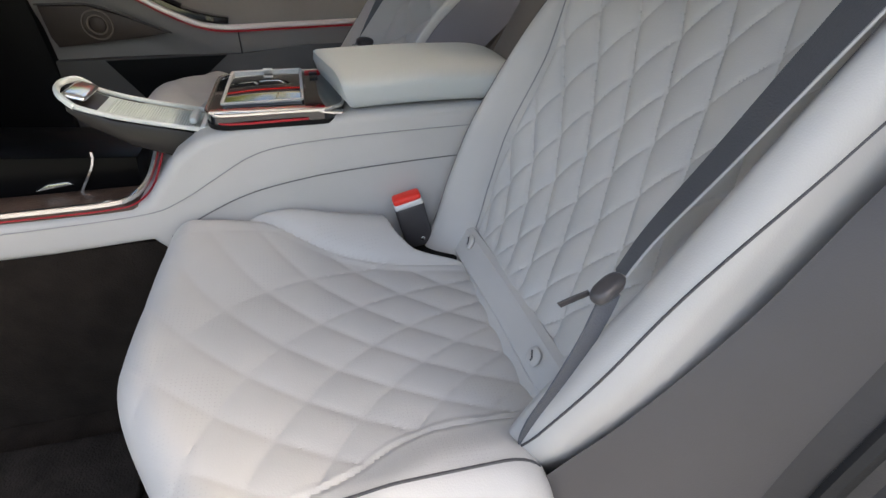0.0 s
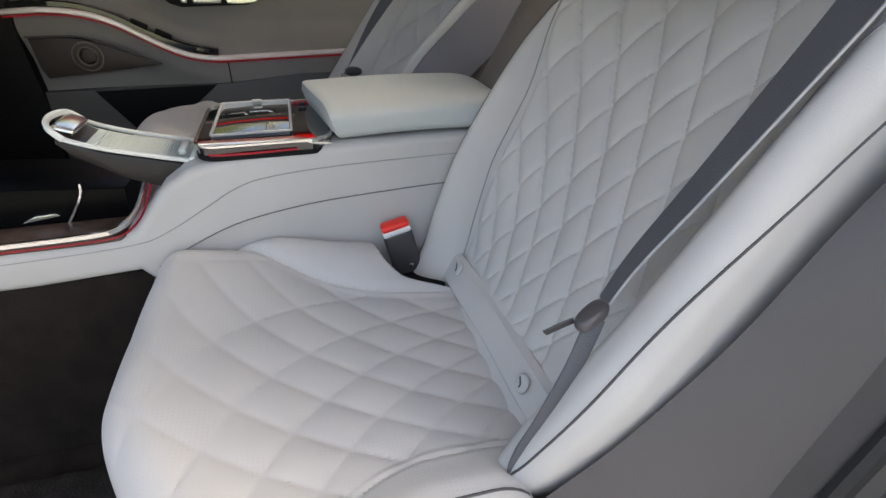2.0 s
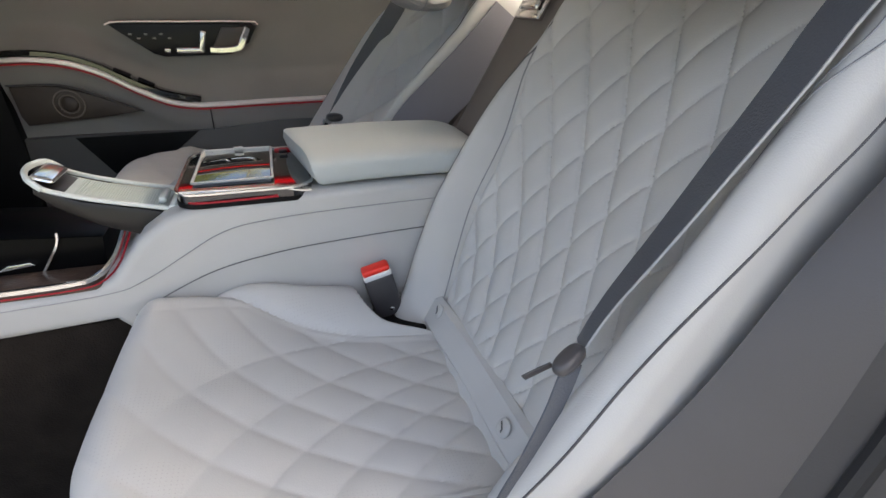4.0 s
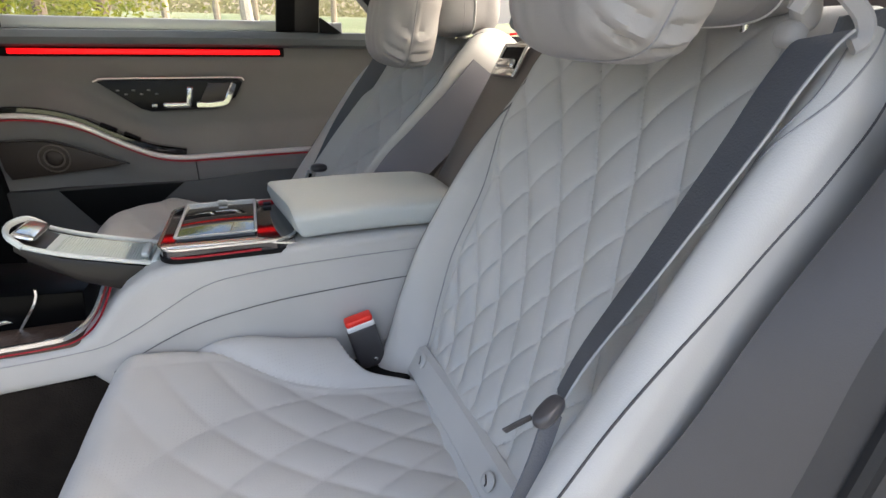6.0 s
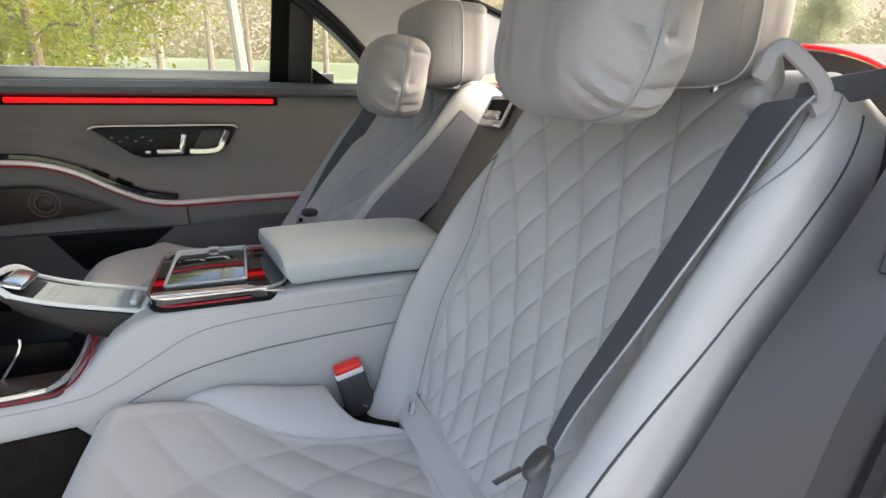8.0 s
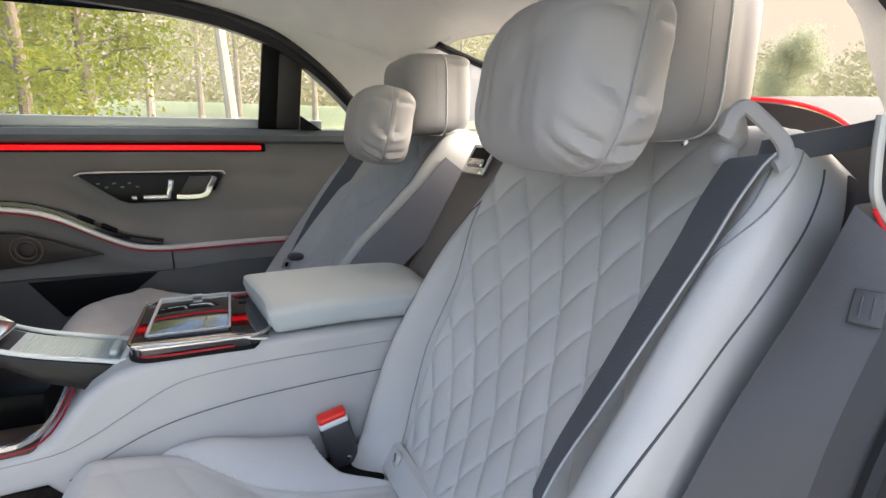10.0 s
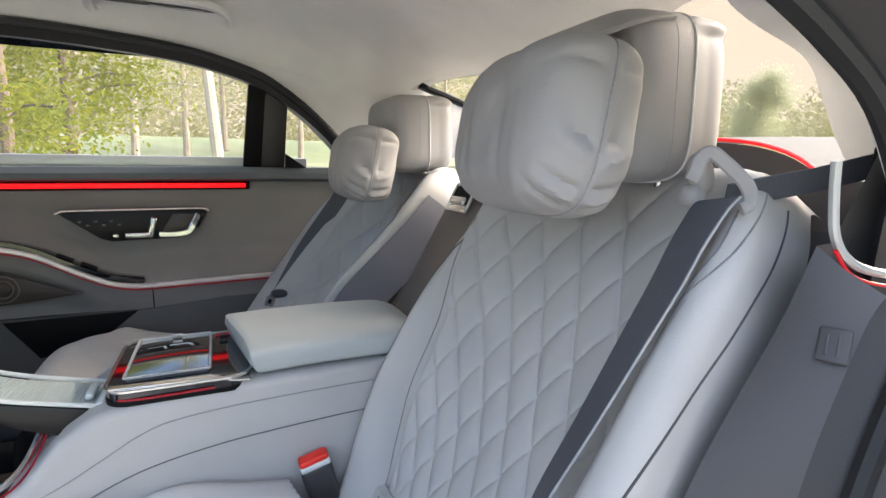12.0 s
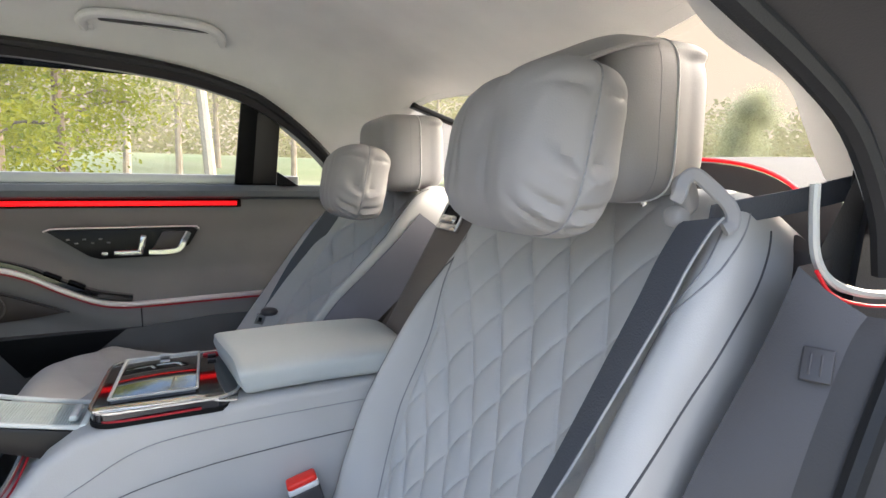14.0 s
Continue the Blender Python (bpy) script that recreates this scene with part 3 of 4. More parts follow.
SEAT_STEEP, SEAT_SLANT = (-3.596, -13.59, -9.509, 5.147, -14.85, 8.911), (-3.088, -5.24, -19.683, 0.682, -35.975, -2.542)


def rear_seat(side, label, slide=0.0, recline=0.55, foot=(0.04, 0.63), rise=0.17, wing=0.055, wing_from=0.0, tall=1.0, roll=1.0):
    """side -1: the near seat; +1: its mirror image. slide: cushion forward. recline: run over rise of the back."""
    yc = 0.375
    root = thing("rear_seat", label, "car seat", (0, side * yc, FLOOR_Z), group="rear seats")

    def w(x, ly, z):
        """ly: distance inboard of the seat's middle line."""
        return Vector((x, side * (yc - ly), z))

    # cushion
    def cushion_span(ly):
        k = abs(ly / 0.25)
        return -0.446 + 0.018 * k ** 2.5 + 0.075 * smoothstep(0.02, 0.28, -ly), 0.10 - 0.10 * smoothstep(0.13, 0.20, -ly)

    def cushion_x(u, ly):
        return rolled(u, *cushion_span(ly), 0.055, 0.20)[0]

    def cushion(u, v):
        ly, dy = rolled(v, -0.262, 0.247, 0.035, 0.16)
        front, end = cushion_span(ly)
        x, dx = rolled(u, front, end, 0.055, 0.20)
        if x > 0.5 * (front + end) and ly > -0.17:
            dx = 0.0
        top = 0.618 - rise * (min(x, 0.02) - 0.03)
        inner = lerp_table([(-0.47, 0.30), (-0.40, 0.275), (-0.30, 0.232), (-0.23, 0.192), (-0.17, 0.162), (-0.10, 0.143), (0.1, 0.140)], x)
        outer = lerp_table([(-0.45, -0.30), (-0.34, -0.262), (-0.206, -0.217), (-0.147, -0.184), (-0.109, -0.172), (-0.015, -0.165), (0.1, -0.165)], x)
        k = min(1.0, max(0.0, (ly - inner) / 0.07))
        up = 0.042 * math.sin(k * math.pi / 2) ** 0.8 * smoothstep(-0.47, -0.33, x)
        up += 0.024 * smoothstep(0.06, 0.235, ly) * smoothstep(-0.47, -0.39, x) * smoothstep(-0.16, -0.30, x)
        up += 0.014 * smoothstep(-outer, -outer + 0.05, -ly)
        up -= 0.005 * math.exp(-((ly - inner) / 0.005) ** 2) + 0.005 * math.exp(-((ly - outer) / 0.004) ** 2)
        yy = ly - yc
        q = quilt(sewn(SEAT_STEEP, x, yy), sewn(SEAT_SLANT, x, yy), 0.0058)
        inside = smoothstep(inner, inner - 0.012, ly) * smoothstep(outer, outer + 0.012, ly)
        inside *= 1 - 0.4 * smoothstep(-0.20, -0.42, x)
        drop = dx + dy
        soft = smoothstep(0.10, 0.0, drop)
        up += (q * inside - 0.012 * inside * (1 - (ly / 0.25) ** 2)) * soft
        # pocket for the buckle
        rim = lerp_table([(-0.106, 0.27), (-0.098, 0.225), (-0.085, 0.192), (-0.06, 0.171), (0.0, 0.160), (0.03, 0.155), (0.06, 0.135)], x)
        hole = smoothstep(rim - 0.018, rim + 0.014, ly)
        return w(x - slide, ly, max(top + up - drop - 0.07 * hole, FLOOR_Z + 0.05))
    bm = bmesh.new()
    grid(bm, cushion, 260, 280) if side < 0 else grid(bm, cushion, 140, 150)
    bmesh.ops.recalc_face_normals(bm, faces=bm.faces)
    part("cushion", bm, PERFORATED, root)
    seam = []
    for k in range(30):
        xv = -0.012 - 0.30 * k / 29
        ly = -0.227 - 0.022 * k / 29
        v = inverse(lambda t: rolled(t, -0.262, 0.247, 0.035, 0.16)[0], ly)
        u = inverse(lambda t: cushion_x(t, ly), xv)
        seam.append(cushion(u, v))
    part("piping", sweep(seam, disc(0.0018, 6)), SEAM, root, "dark piping")
    part("seat_base", rbox((-0.17 - slide, side * yc, FLOOR_Z + 0.09), (0.42, 0.44, 0.18), 0.02), BLACK, root)

    # backrest: s up the back, h forward of it
    n = math.hypot(recline, 1)
    us, un = Vector((recline / n, 0, 1 / n)), Vector((-1 / n, 0, recline / n))
    foot_v = Vector((foot[0] - slide, 0, foot[1]))

    def b(s, ly, h):
        p = foot_v + us * s * tall + un * h
        return w(p.x, ly, p.z)

    def outer_edge(s):
        return -lerp_table([(-0.10, 0.195), (0.0, 0.232), (0.15, 0.248), (0.42, 0.246), (0.50, 0.238), (0.55, 0.227), (0.60, 0.208), (0.64, 0.17)], s)

    def inner_edge(s):
        return -(0.032 if side > 0 else 0.0) + lerp_table([(-0.10, 0.225), (-0.03, 0.246), (0.1, 0.252), (0.27, 0.256), (0.36, 0.263), (0.46, 0.264), (0.55, 0.255), (0.60, 0.235), (0.64, 0.20)], s)

    def q_in(s):
        return lerp_table([(0.0, 0.172), (0.04, 0.178), (0.11, 0.193), (0.2, 0.205), (0.29, 0.208), (0.36, 0.222), (0.42, 0.240), (0.47, 0.252), (0.60, 0.236)], s) - (0.012 + 0.03 * smoothstep(0.3, 0.5, s) if side > 0 else 0.0)

    def q_out(s):
        return -lerp_table([(0.0, 0.145), (0.2, 0.160), (0.45, 0.172), (0.6, 0.165)], s)

    def seam_height(s):
        return lerp_table([(-0.1, 0.008), (0.0, 0.008), (0.1, 0.020), (0.2, 0.034), (0.3, 0.040), (0.4, 0.055), (0.47, 0.060), (0.64, 0.045)], s)

    def crest_height(s):
        return lerp_table([(-0.1, 0.055), (0.0, 0.064), (0.08, 0.079), (0.19, 0.091), (0.27, 0.089), (0.36, 0.079), (0.46, 0.069), (0.53, 0.063), (0.64, 0.05)], s)

    def base(s, ly):
        """The padded surface without its quilting: a dished middle between two rolls."""
        i, o = q_in(s), q_out(s)
        hollow = smoothstep(0.0, 0.2, s) * smoothstep(0.64, 0.4, s)
        h = 0.012 - 0.02 * hollow - 0.010 * smoothstep(0.45, 0.62, s)
        if ly > 0:
            h += (seam_height(s) - h) * min(1.0, ly / i) ** 2
            k = min(1.0, max(0.0, (ly - i) / max(0.03, inner_edge(s) - 0.020 - i)))
            h += (roll * crest_height(s) - seam_height(s)) * math.sin(k * math.pi / 2) ** 0.75
        else:
            h += 0.02 * hollow * (ly / 0.25) ** 2
            h += wing * smoothstep(wing_from or -o - 0.005, 0.26 if wing_from else -o + 0.05, -ly) * (1 - 0.35 * smoothstep(0.36, 0.6, s))
            h += 0.022 * smoothstep(-o - 0.004, -o + 0.03, -ly) if wing_from else 0.0
        return h - 0.006 * math.exp(-((ly - i) / 0.005) ** 2) - 0.006 * math.exp(-((ly - o) / 0.005) ** 2)

    def back(u, v):
        s, ds = rolled(u, -0.105, 0.640, 0.05, 0.06)
        if s < -0.02:
            ds = 0.0
        ly, dl = rolled(v, outer_edge(s), inner_edge(s), 0.034, 0.085)
        i, o = q_in(s), q_out(s)
        inside = smoothstep(i, i - 0.010, ly) * smoothstep(o, o + 0.012, ly) * smoothstep(0.03, 0.05, s) * smoothstep(0.62, 0.57, s)
        soft = smoothstep(0.05, 0.0, ds + dl)
        q = quilt(sewn(BACK_STEEP, s, ly), sewn(BACK_SLANT, s, ly), 0.0125 if side < 0 else 0.016, 0.36, 0.18)
        return b(s, ly, base(s, ly) + q * inside * soft - ds - dl)
    bm = bmesh.new()
    grid(bm, back, 340, 320) if side < 0 else grid(bm, back, 260, 230)
    bmesh.ops.recalc_face_normals(bm, faces=bm.faces)
    part("backrest", bm, LEATHER, root)
    part("back_shell", sweep([b(-0.05, 0.01, -0.07), b(0.3, 0.01, -0.07), b(0.54, 0.01, -0.07)], bar(0.39, 0.10, 0.03), up=un, n=4), DOOR_DARK, root)
    runs = [(lambda q: outer_edge(q) + 0.014, -0.07, 0.59, 0.60), (lambda q: inner_edge(q) - 0.014, -0.07, 0.59, 0.0)]
    if side < 0:
        runs += [(lambda q: outer_edge(q) + 0.020 + 0.030 * smoothstep(0.52, 0.38, q), 0.38, 0.60, 0.10),
                 (lambda q: outer_edge(q) + 0.015 + 0.034 * smoothstep(0.52, 0.36, q), 0.36, 0.60, 0.28), (lambda q: q_in(q) + 0.002, 0.03, 0.45, 0.0)]
    else:
        runs += [(lambda q: q_in(q) + 0.004, 0.05, 0.60, 0.0), (lambda q: 0.6 * q_in(q) + 0.4 * inner_edge(q), 0.05, 0.60, 0.0)]
    for number, (line, first, last, under) in enumerate(runs):
        seam = []
        for k in range(50):
            sv = first + (last - first) * k / 49
            u = inverse(lambda t: rolled(t, -0.105, 0.640, 0.05, 0.06)[0], sv)
            v = inverse(lambda t: rolled(t, outer_edge(sv), inner_edge(sv), 0.034, 0.085)[0], line(sv))
            v *= 1 - under * smoothstep(0.12 if number < 2 else 0.44, 0.62, sv)
            seam.append(back(u, v))
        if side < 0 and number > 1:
            # cords on the leather whose grey paints the crease shade
            part("tuck_seam", sweep(seam, disc(0.0011, 6), up=un), TUCK, root, "grey cord painting the shade in a sewn tuck")
        else:
            part("piping", sweep(seam, disc(0.0015 if side < 0 else 0.0020, 6), up=un), SEAM, root, "dark piping")
    if side > 0:
        # side panel of blue-grey leather, darkened in colour for the shade on it
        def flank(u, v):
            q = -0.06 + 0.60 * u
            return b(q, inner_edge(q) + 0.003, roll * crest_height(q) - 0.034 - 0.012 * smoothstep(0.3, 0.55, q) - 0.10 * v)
        part("side_panel", sheet(flank, 30, 6, 0.004), material("blue_grey_leather_painted_shade", (0.17, 0.17, 0.20), 0.5, grain=0.25, grain_size=0.0016, vary=0.05), root, "blue-grey side panel of the backrest, darkened as if shaded")
    # trim strip at the foot of the back with two child-seat anchor covers
    strip = part("trim_strip", sweep([b(0.000, 0.180, 0.014), b(0.006, 0.02, 0.006), b(0.012, -0.11, 0.010), b(0.010, -0.146, 0.004)], bar(0.058, 0.020, 0.008), up=un, n=20), LEATHER, root)
    for ly in (0.150, -0.112):
        part("anchor_cover", blob(b(0.014, ly, 0.024), (0.012, 0.012, 0.004), 2.2, 8, 20, turn=Matrix.Rotation(-math.atan2(1, recline), 4, "Y")), LEATHER, strip, "round child-seat anchor cover")
        part("anchor_mark", sweep([b(0.010, ly - 0.004, 0.029), b(0.014, ly - 0.004, 0.029), b(0.020, ly + 0.004, 0.029)], bar(0.002, 0.001, 0.0002), up=un), SEAM, strip)
    return root


near_seat = rear_seat(-1, "light grey diamond-quilted leather rear seat with dark piping")
far_seat = rear_seat(1, "reclined light grey quilted leather seat beside the far door", slide=0.10, recline=0.72, foot=(0.05, 0.63), rise=0.36, wing=0.11, wing_from=0.02, tall=1.05, roll=1.25)


def headrest(side, dx=0.0):
    y = side * 0.375
    root = thing("headrest", "grey leather headrest with a stitched back shell", "headrest", (0.28 + dx, y, 1.16), group="rear headrests")
    tilt = Matrix.Rotation(radians(-1), 4, "Y")
    o, size, power = Vector((0.296 + dx, y, 1.252)), (0.088, 0.132, 0.096), 5.5
    def inset(q):
        return -0.055 * smoothstep(0.004, 0.012, q.x) * smoothstep(0.078, 0.068, q.z)
    part("pad", blob(o, size, power, 80, 120, turn=tilt, dent=inset), LEATHER_WARM, root)

    def ring(shift, grow):
        r = (1 - abs(shift / size[0]) ** power) ** (1 / power) + grow
        return [o + tilt @ Vector((shift, size[1] * r * math.copysign(abs(math.cos(a)) ** (2 / power), math.cos(a)), size[2] * r * math.copysign(abs(math.sin(a)) ** (2 / power), math.sin(a)))) for a in [i * 2 * math.pi / 96 for i in range(97)]]
    part("stitch_line", sweep(ring(-0.022, -0.002), disc(0.0006, 6), up=(1, 0, 0.1), caps=False), THREAD, root)
    part("piping", sweep(ring(0.004, 0.002), disc(0.0012, 6), up=(1, 0, 0.1), caps=False), WHITE_PL, root, "pale piping")
    for dy in (-0.065, 0.065):
        part("post", sweep([(0.338 + dx, y + dy, 1.10), (0.325 + dx, y + dy, 1.20)], disc(0.007, 12), up=(1, 0, 0)), CHROME, root, "chrome headrest post")
    return root


headrest(-1)
headrest(1, -0.002)


SEAM_X = 0.002


def pillow(side, dx=0.0, dz=0.0):
    """A stuffed cushion of two panels sewn at the rim, gathered there, hung by a strap over the headrest."""
    y = side * 0.375 - 0.054
    tilt = Matrix.Rotation(radians(10), 4, "Y")
    c = Vector((0.152 + dx, y, 1.214 + dz))

    def rim(a, q):
        """Half width and half height at q from the sewn rim (0) to the middle of a panel (1)."""
        ca, sa = math.cos(a), math.sin(a)
        soft = 0.022 * noise.noise(Vector((ca * 1.3, 1.6 * q + side, sa * 1.3))) + 0.012 * noise.noise(Vector((ca * 3, q * 2, sa * 3 + 5)))
        pull = sum(d * math.exp(-((a - m + 0.25 * q) / w) ** 2) for m, w, d in ((2.95, 0.07, 0.030), (3.22, 0.05, 0.050), (3.36, 0.06, -0.025), (3.75, 0.07, 0.030), (3.95, 0.06, -0.020), (4.15, 0.06, 0.040), (4.45, 0.08, 0.014), (5.6, 0.08, 0.03), (0.3, 0.08, 0.03)))
        k = 1 + soft - 1.6 * pull * smoothstep(0.85, 0.1, q) * smoothstep(0.0, 0.10, q)
        return 0.109 * math.copysign(abs(ca) ** (0.40 if ca < 0 else 0.55), ca) * k, (0.084 - 0.012 * ca if sa > 0 else 0.093) * math.copysign(abs(sa) ** (0.62 if sa < 0 else 0.36 if ca < 0 else 0.55), sa) * k

    def f(u, v):
        t, a = -1 + 2 * u, v * 2 * math.pi
        q = abs(t)
        ry, rz = rim(a, q)
        r = math.cos(q * math.pi / 2) ** (0.50 if t < 0 else 0.34)
        groove = 1 - 0.012 * math.exp(-(q / 0.03) ** 2)
        out = math.sin(q * math.pi / 2) ** 0.85
        px = SEAM_X - 0.068 * out if t < 0 else SEAM_X + 0.066 * out
        px += 0.004 * noise.noise(Vector((ry * r * 22, side + t, rz * r * 22))) + 0.003 * noise.noise(Vector((ry * r * 60, side, rz * r * 7)))
        return c + tilt @ Vector((px, ry * r * groove, rz * r * groove))
    bm = bmesh.new()
    grid(bm, f, 130, 130, close_v=True)
    bmesh.ops.remove_doubles(bm, verts=bm.verts, dist=0.0003)
    bmesh.ops.recalc_face_normals(bm, faces=bm.faces)
    root = thing("pillow", "soft grey leather pillow hung before the headrest", "pillow", (c.x, y, 1.12 + dz), group="headrest pillows")
    part("cover", bm, LEATHER_WARM, root)
    part("cover_seam", sweep([c + tilt @ Vector((SEAM_X, 0.995 * y1, 0.995 * z1)) for y1, z1 in [rim(i * math.pi / 60, 0) for i in range(121)]], disc(0.0010, 6), up=(1, 0, 0.05), caps=False), THREAD, root, "sewn edge seam")
    if side < 0:
        part("hanging_strap", sweep([c + Vector(p) for p in ((-0.010, -0.010, 0.074), (0.030, -0.008, 0.092), (0.075, -0.004, 0.108), (0.11, 0.0, 0.114))], bar(0.150, 0.005, 0.002), up=(-0.3, 0, 1), n=8), LEATHER_WARM, root)


pillow(-1)
pillow(1, -0.005, -0.035)


# ---------------------------------------------------------------- centre console
def console():
    root = thing("centre_console", "grey leather rear centre console with stitched sides", "car console", (-0.25, 0, FLOOR_Z))
    side = [(0.14, 0.40), (0.14, 0.848), (-0.10, 0.846), (-0.25, 0.842), (-0.31, 0.836), (-0.36, 0.822), (-0.40, 0.795), (-0.425, 0.765), (-0.45, 0.735), (-0.475, 0.722), (-0.52, 0.719), (-0.80, 0.718),
            (-0.80, 0.655), (-0.60, 0.657), (-0.46, 0.664), (-0.44, 0.64), (-0.42, 0.40)]
    part("body", prism(side, -0.128, 0.115, 0.016, 4), LEATHER, root)
    part("tunnel", prism([(-1.2, FLOOR_Z), (-0.40, FLOOR_Z), (-0.40, 0.66), (-1.2, 0.66)], -0.115, 0.105, 0.01), CARPET, root, "dark brown carpeted tunnel side")
    for y in (-0.1300,):
        a = [(0.13, y, 0.768), (0.0, y, 0.764), (-0.12, y, 0.758), (-0.21, y, 0.750), (-0.30, y, 0.733), (-0.37, y, 0.705), (-0.43, y, 0.672)]
        part("seam", sweep(a, disc(0.0010, 6), up=(0, 1, 0), n=40), SEAM_SOFT, root)
        c = [(0.13, y, 0.816), (-0.115, y, 0.812), (-0.24, y, 0.804), (-0.294, y, 0.791), (-0.345, y, 0.763), (-0.403, y, 0.731), (-0.46, y, 0.714), (-0.64, y, 0.706), (-0.80, y, 0.704)]
        part("stitch_line", sweep(c, disc(0.0007, 5), up=(0, 1, 0), n=60), THREAD, root)
    # armrest pad
    bm = bmesh.new()
    def pad(u, v):
        a = v * 2 * math.pi
        y = -0.012 + 0.118 * math.copysign(abs(math.cos(a)) ** 0.38, math.cos(a))
        z = 0.873 + 0.026 * math.copysign(abs(math.sin(a)) ** 0.5, math.sin(a))
        end = smoothstep(0, 0.03, u) ** 0.5
        z = 0.873 + (z - 0.873) * (0.35 + 0.65 * end)
        y = -0.012 + (y + 0.012) * (0.93 + 0.07 * end)
        tail = max(0.0, (u - 0.82) / 0.18)
        y = -0.012 + (y + 0.012) * (0.72 + 0.28 * math.sqrt(max(0.0, 1 - tail ** 2.5)))
        z = 0.873 + (z - 0.873) * (1 - 0.25 * tail ** 3)
        x = -0.188 + 0.325 * u + 0.03 * smoothstep(0.10, -0.12, y) * (1 - u) + (0.016 * (0.90 - z) / 0.05) * (1 - u)
        return Vector((x, y, z - 0.002 + 0.004 * math.sin(math.pi * u)))
    rows = grid(bm, pad, 50, 64, close_v=True)
    bm.faces.new(rows[0]), bm.faces.new(rows[-1][::-1])
    bmesh.ops.recalc_face_normals(bm, faces=bm.faces)
    arm = part("armrest", bm, material("armrest_leather", (0.42, 0.45, 0.45), 0.45, grain=0.25, grain_size=0.0016, vary=0.04), root, "padded sage-grey armrest lid")
    # control tray before the armrest
    def loop(x0, x1, y0, y1, z, r, n=6):
        pts = []
        for cx, cy, a0 in ((x1 - r, y1 - r, 0), (x0 + r, y1 - r, 90), (x0 + r, y0 + r, 180), (x1 - r, y0 + r, 270)):
            pts += [(cx + r * math.cos(radians(a0 + 90 * i / n)), cy + r * math.sin(radians(a0 + 90 * i / n)), z) for i in range(n + 1)]
        return pts + [pts[0]]
    def plate(pts, z0, z1):
        bm = bmesh.new()
        lay = bm.faces.layers.int.new("flat")
        lo, hi = [bm.verts.new((x, y, z0)) for x, y, _ in pts[:-1]], [bm.verts.new((x, y, z1)) for x, y, _ in pts[:-1]]
        f = bm.faces.new(hi)
        bm.faces.new(lo[::-1])
        for i in range(len(lo)):
            j = (i + 1) % len(lo)
            bm.faces.new((lo[i], lo[j], hi[j], hi[i]))
        f[lay] = 1
        return bm
    tray = part("tray", plate(loop(-0.343, -0.147, -0.127, 0.103, 0, 0.034), 0.840, 0.8545), GLOSS, root, "piano black tray surround")
    part("tray_lower_rim", plate(loop(-0.3445, -0.146, -0.1285, 0.104, 0, 0.035), 0.833, 0.840), BLACK, root)
    part("tray_rim", sweep(loop(-0.343, -0.147, -0.127, 0.103, 0.8545, 0.034), bar(0.005, 0.006, 0.0015), caps=False), CHROME, tray)
    part("tray_light", sweep([(-0.335, -0.095, 0.842), (-0.325, -0.122, 0.842), (-0.29, -0.1295, 0.842), (-0.20, -0.1295, 0.843)], bar(0.003, 0.003, 0.0008), n=20), RED_DIM, tray, "thin red light line")
    lid = part("lid", rbox((-0.264, 0.004, 0.8562), (0.112, 0.180, 0.006), 0.001, turn=pose(0, 0, 0, 0.15, 0, 0)), material("dark_mirror_glass", (0.010, 0.010, 0.011), 0.05, coat=1.0, spec=1.0), tray, "mirror-black screen in a chrome frame")
    part("lid_frame", sweep(loop(-0.322, -0.206, -0.088, 0.096, 0.8595, 0.004), bar(0.004, 0.004, 0.001), caps=False), ALU, lid)
    part("lid_catch", rbox((-0.262, 0.092, 0.8625), (0.016, 0.006, 0.004), 0.001), ALU, lid)
    part("tray_flank", sweep([(-0.335, -0.116, 0.858), (-0.25, -0.122, 0.858), (-0.20, -0.121, 0.856), (-0.172, -0.124, 0.850), (-0.150, -0.127, 0.849)], bar(0.012, 0.004, 0.001), n=24), CHROME, tray)
    for k in range(1, 3):
        part("tray_button", rbox((-0.185, 0.02 + 0.03 * k, 0.8555), (0.014, 0.014, 0.004), 0.001), PANEL, tray)
    part("tray_back_light", rbox((-0.186, 0.086, 0.8565), (0.028, 0.006, 0.004), 0.001), RED_DIM, tray)


console()


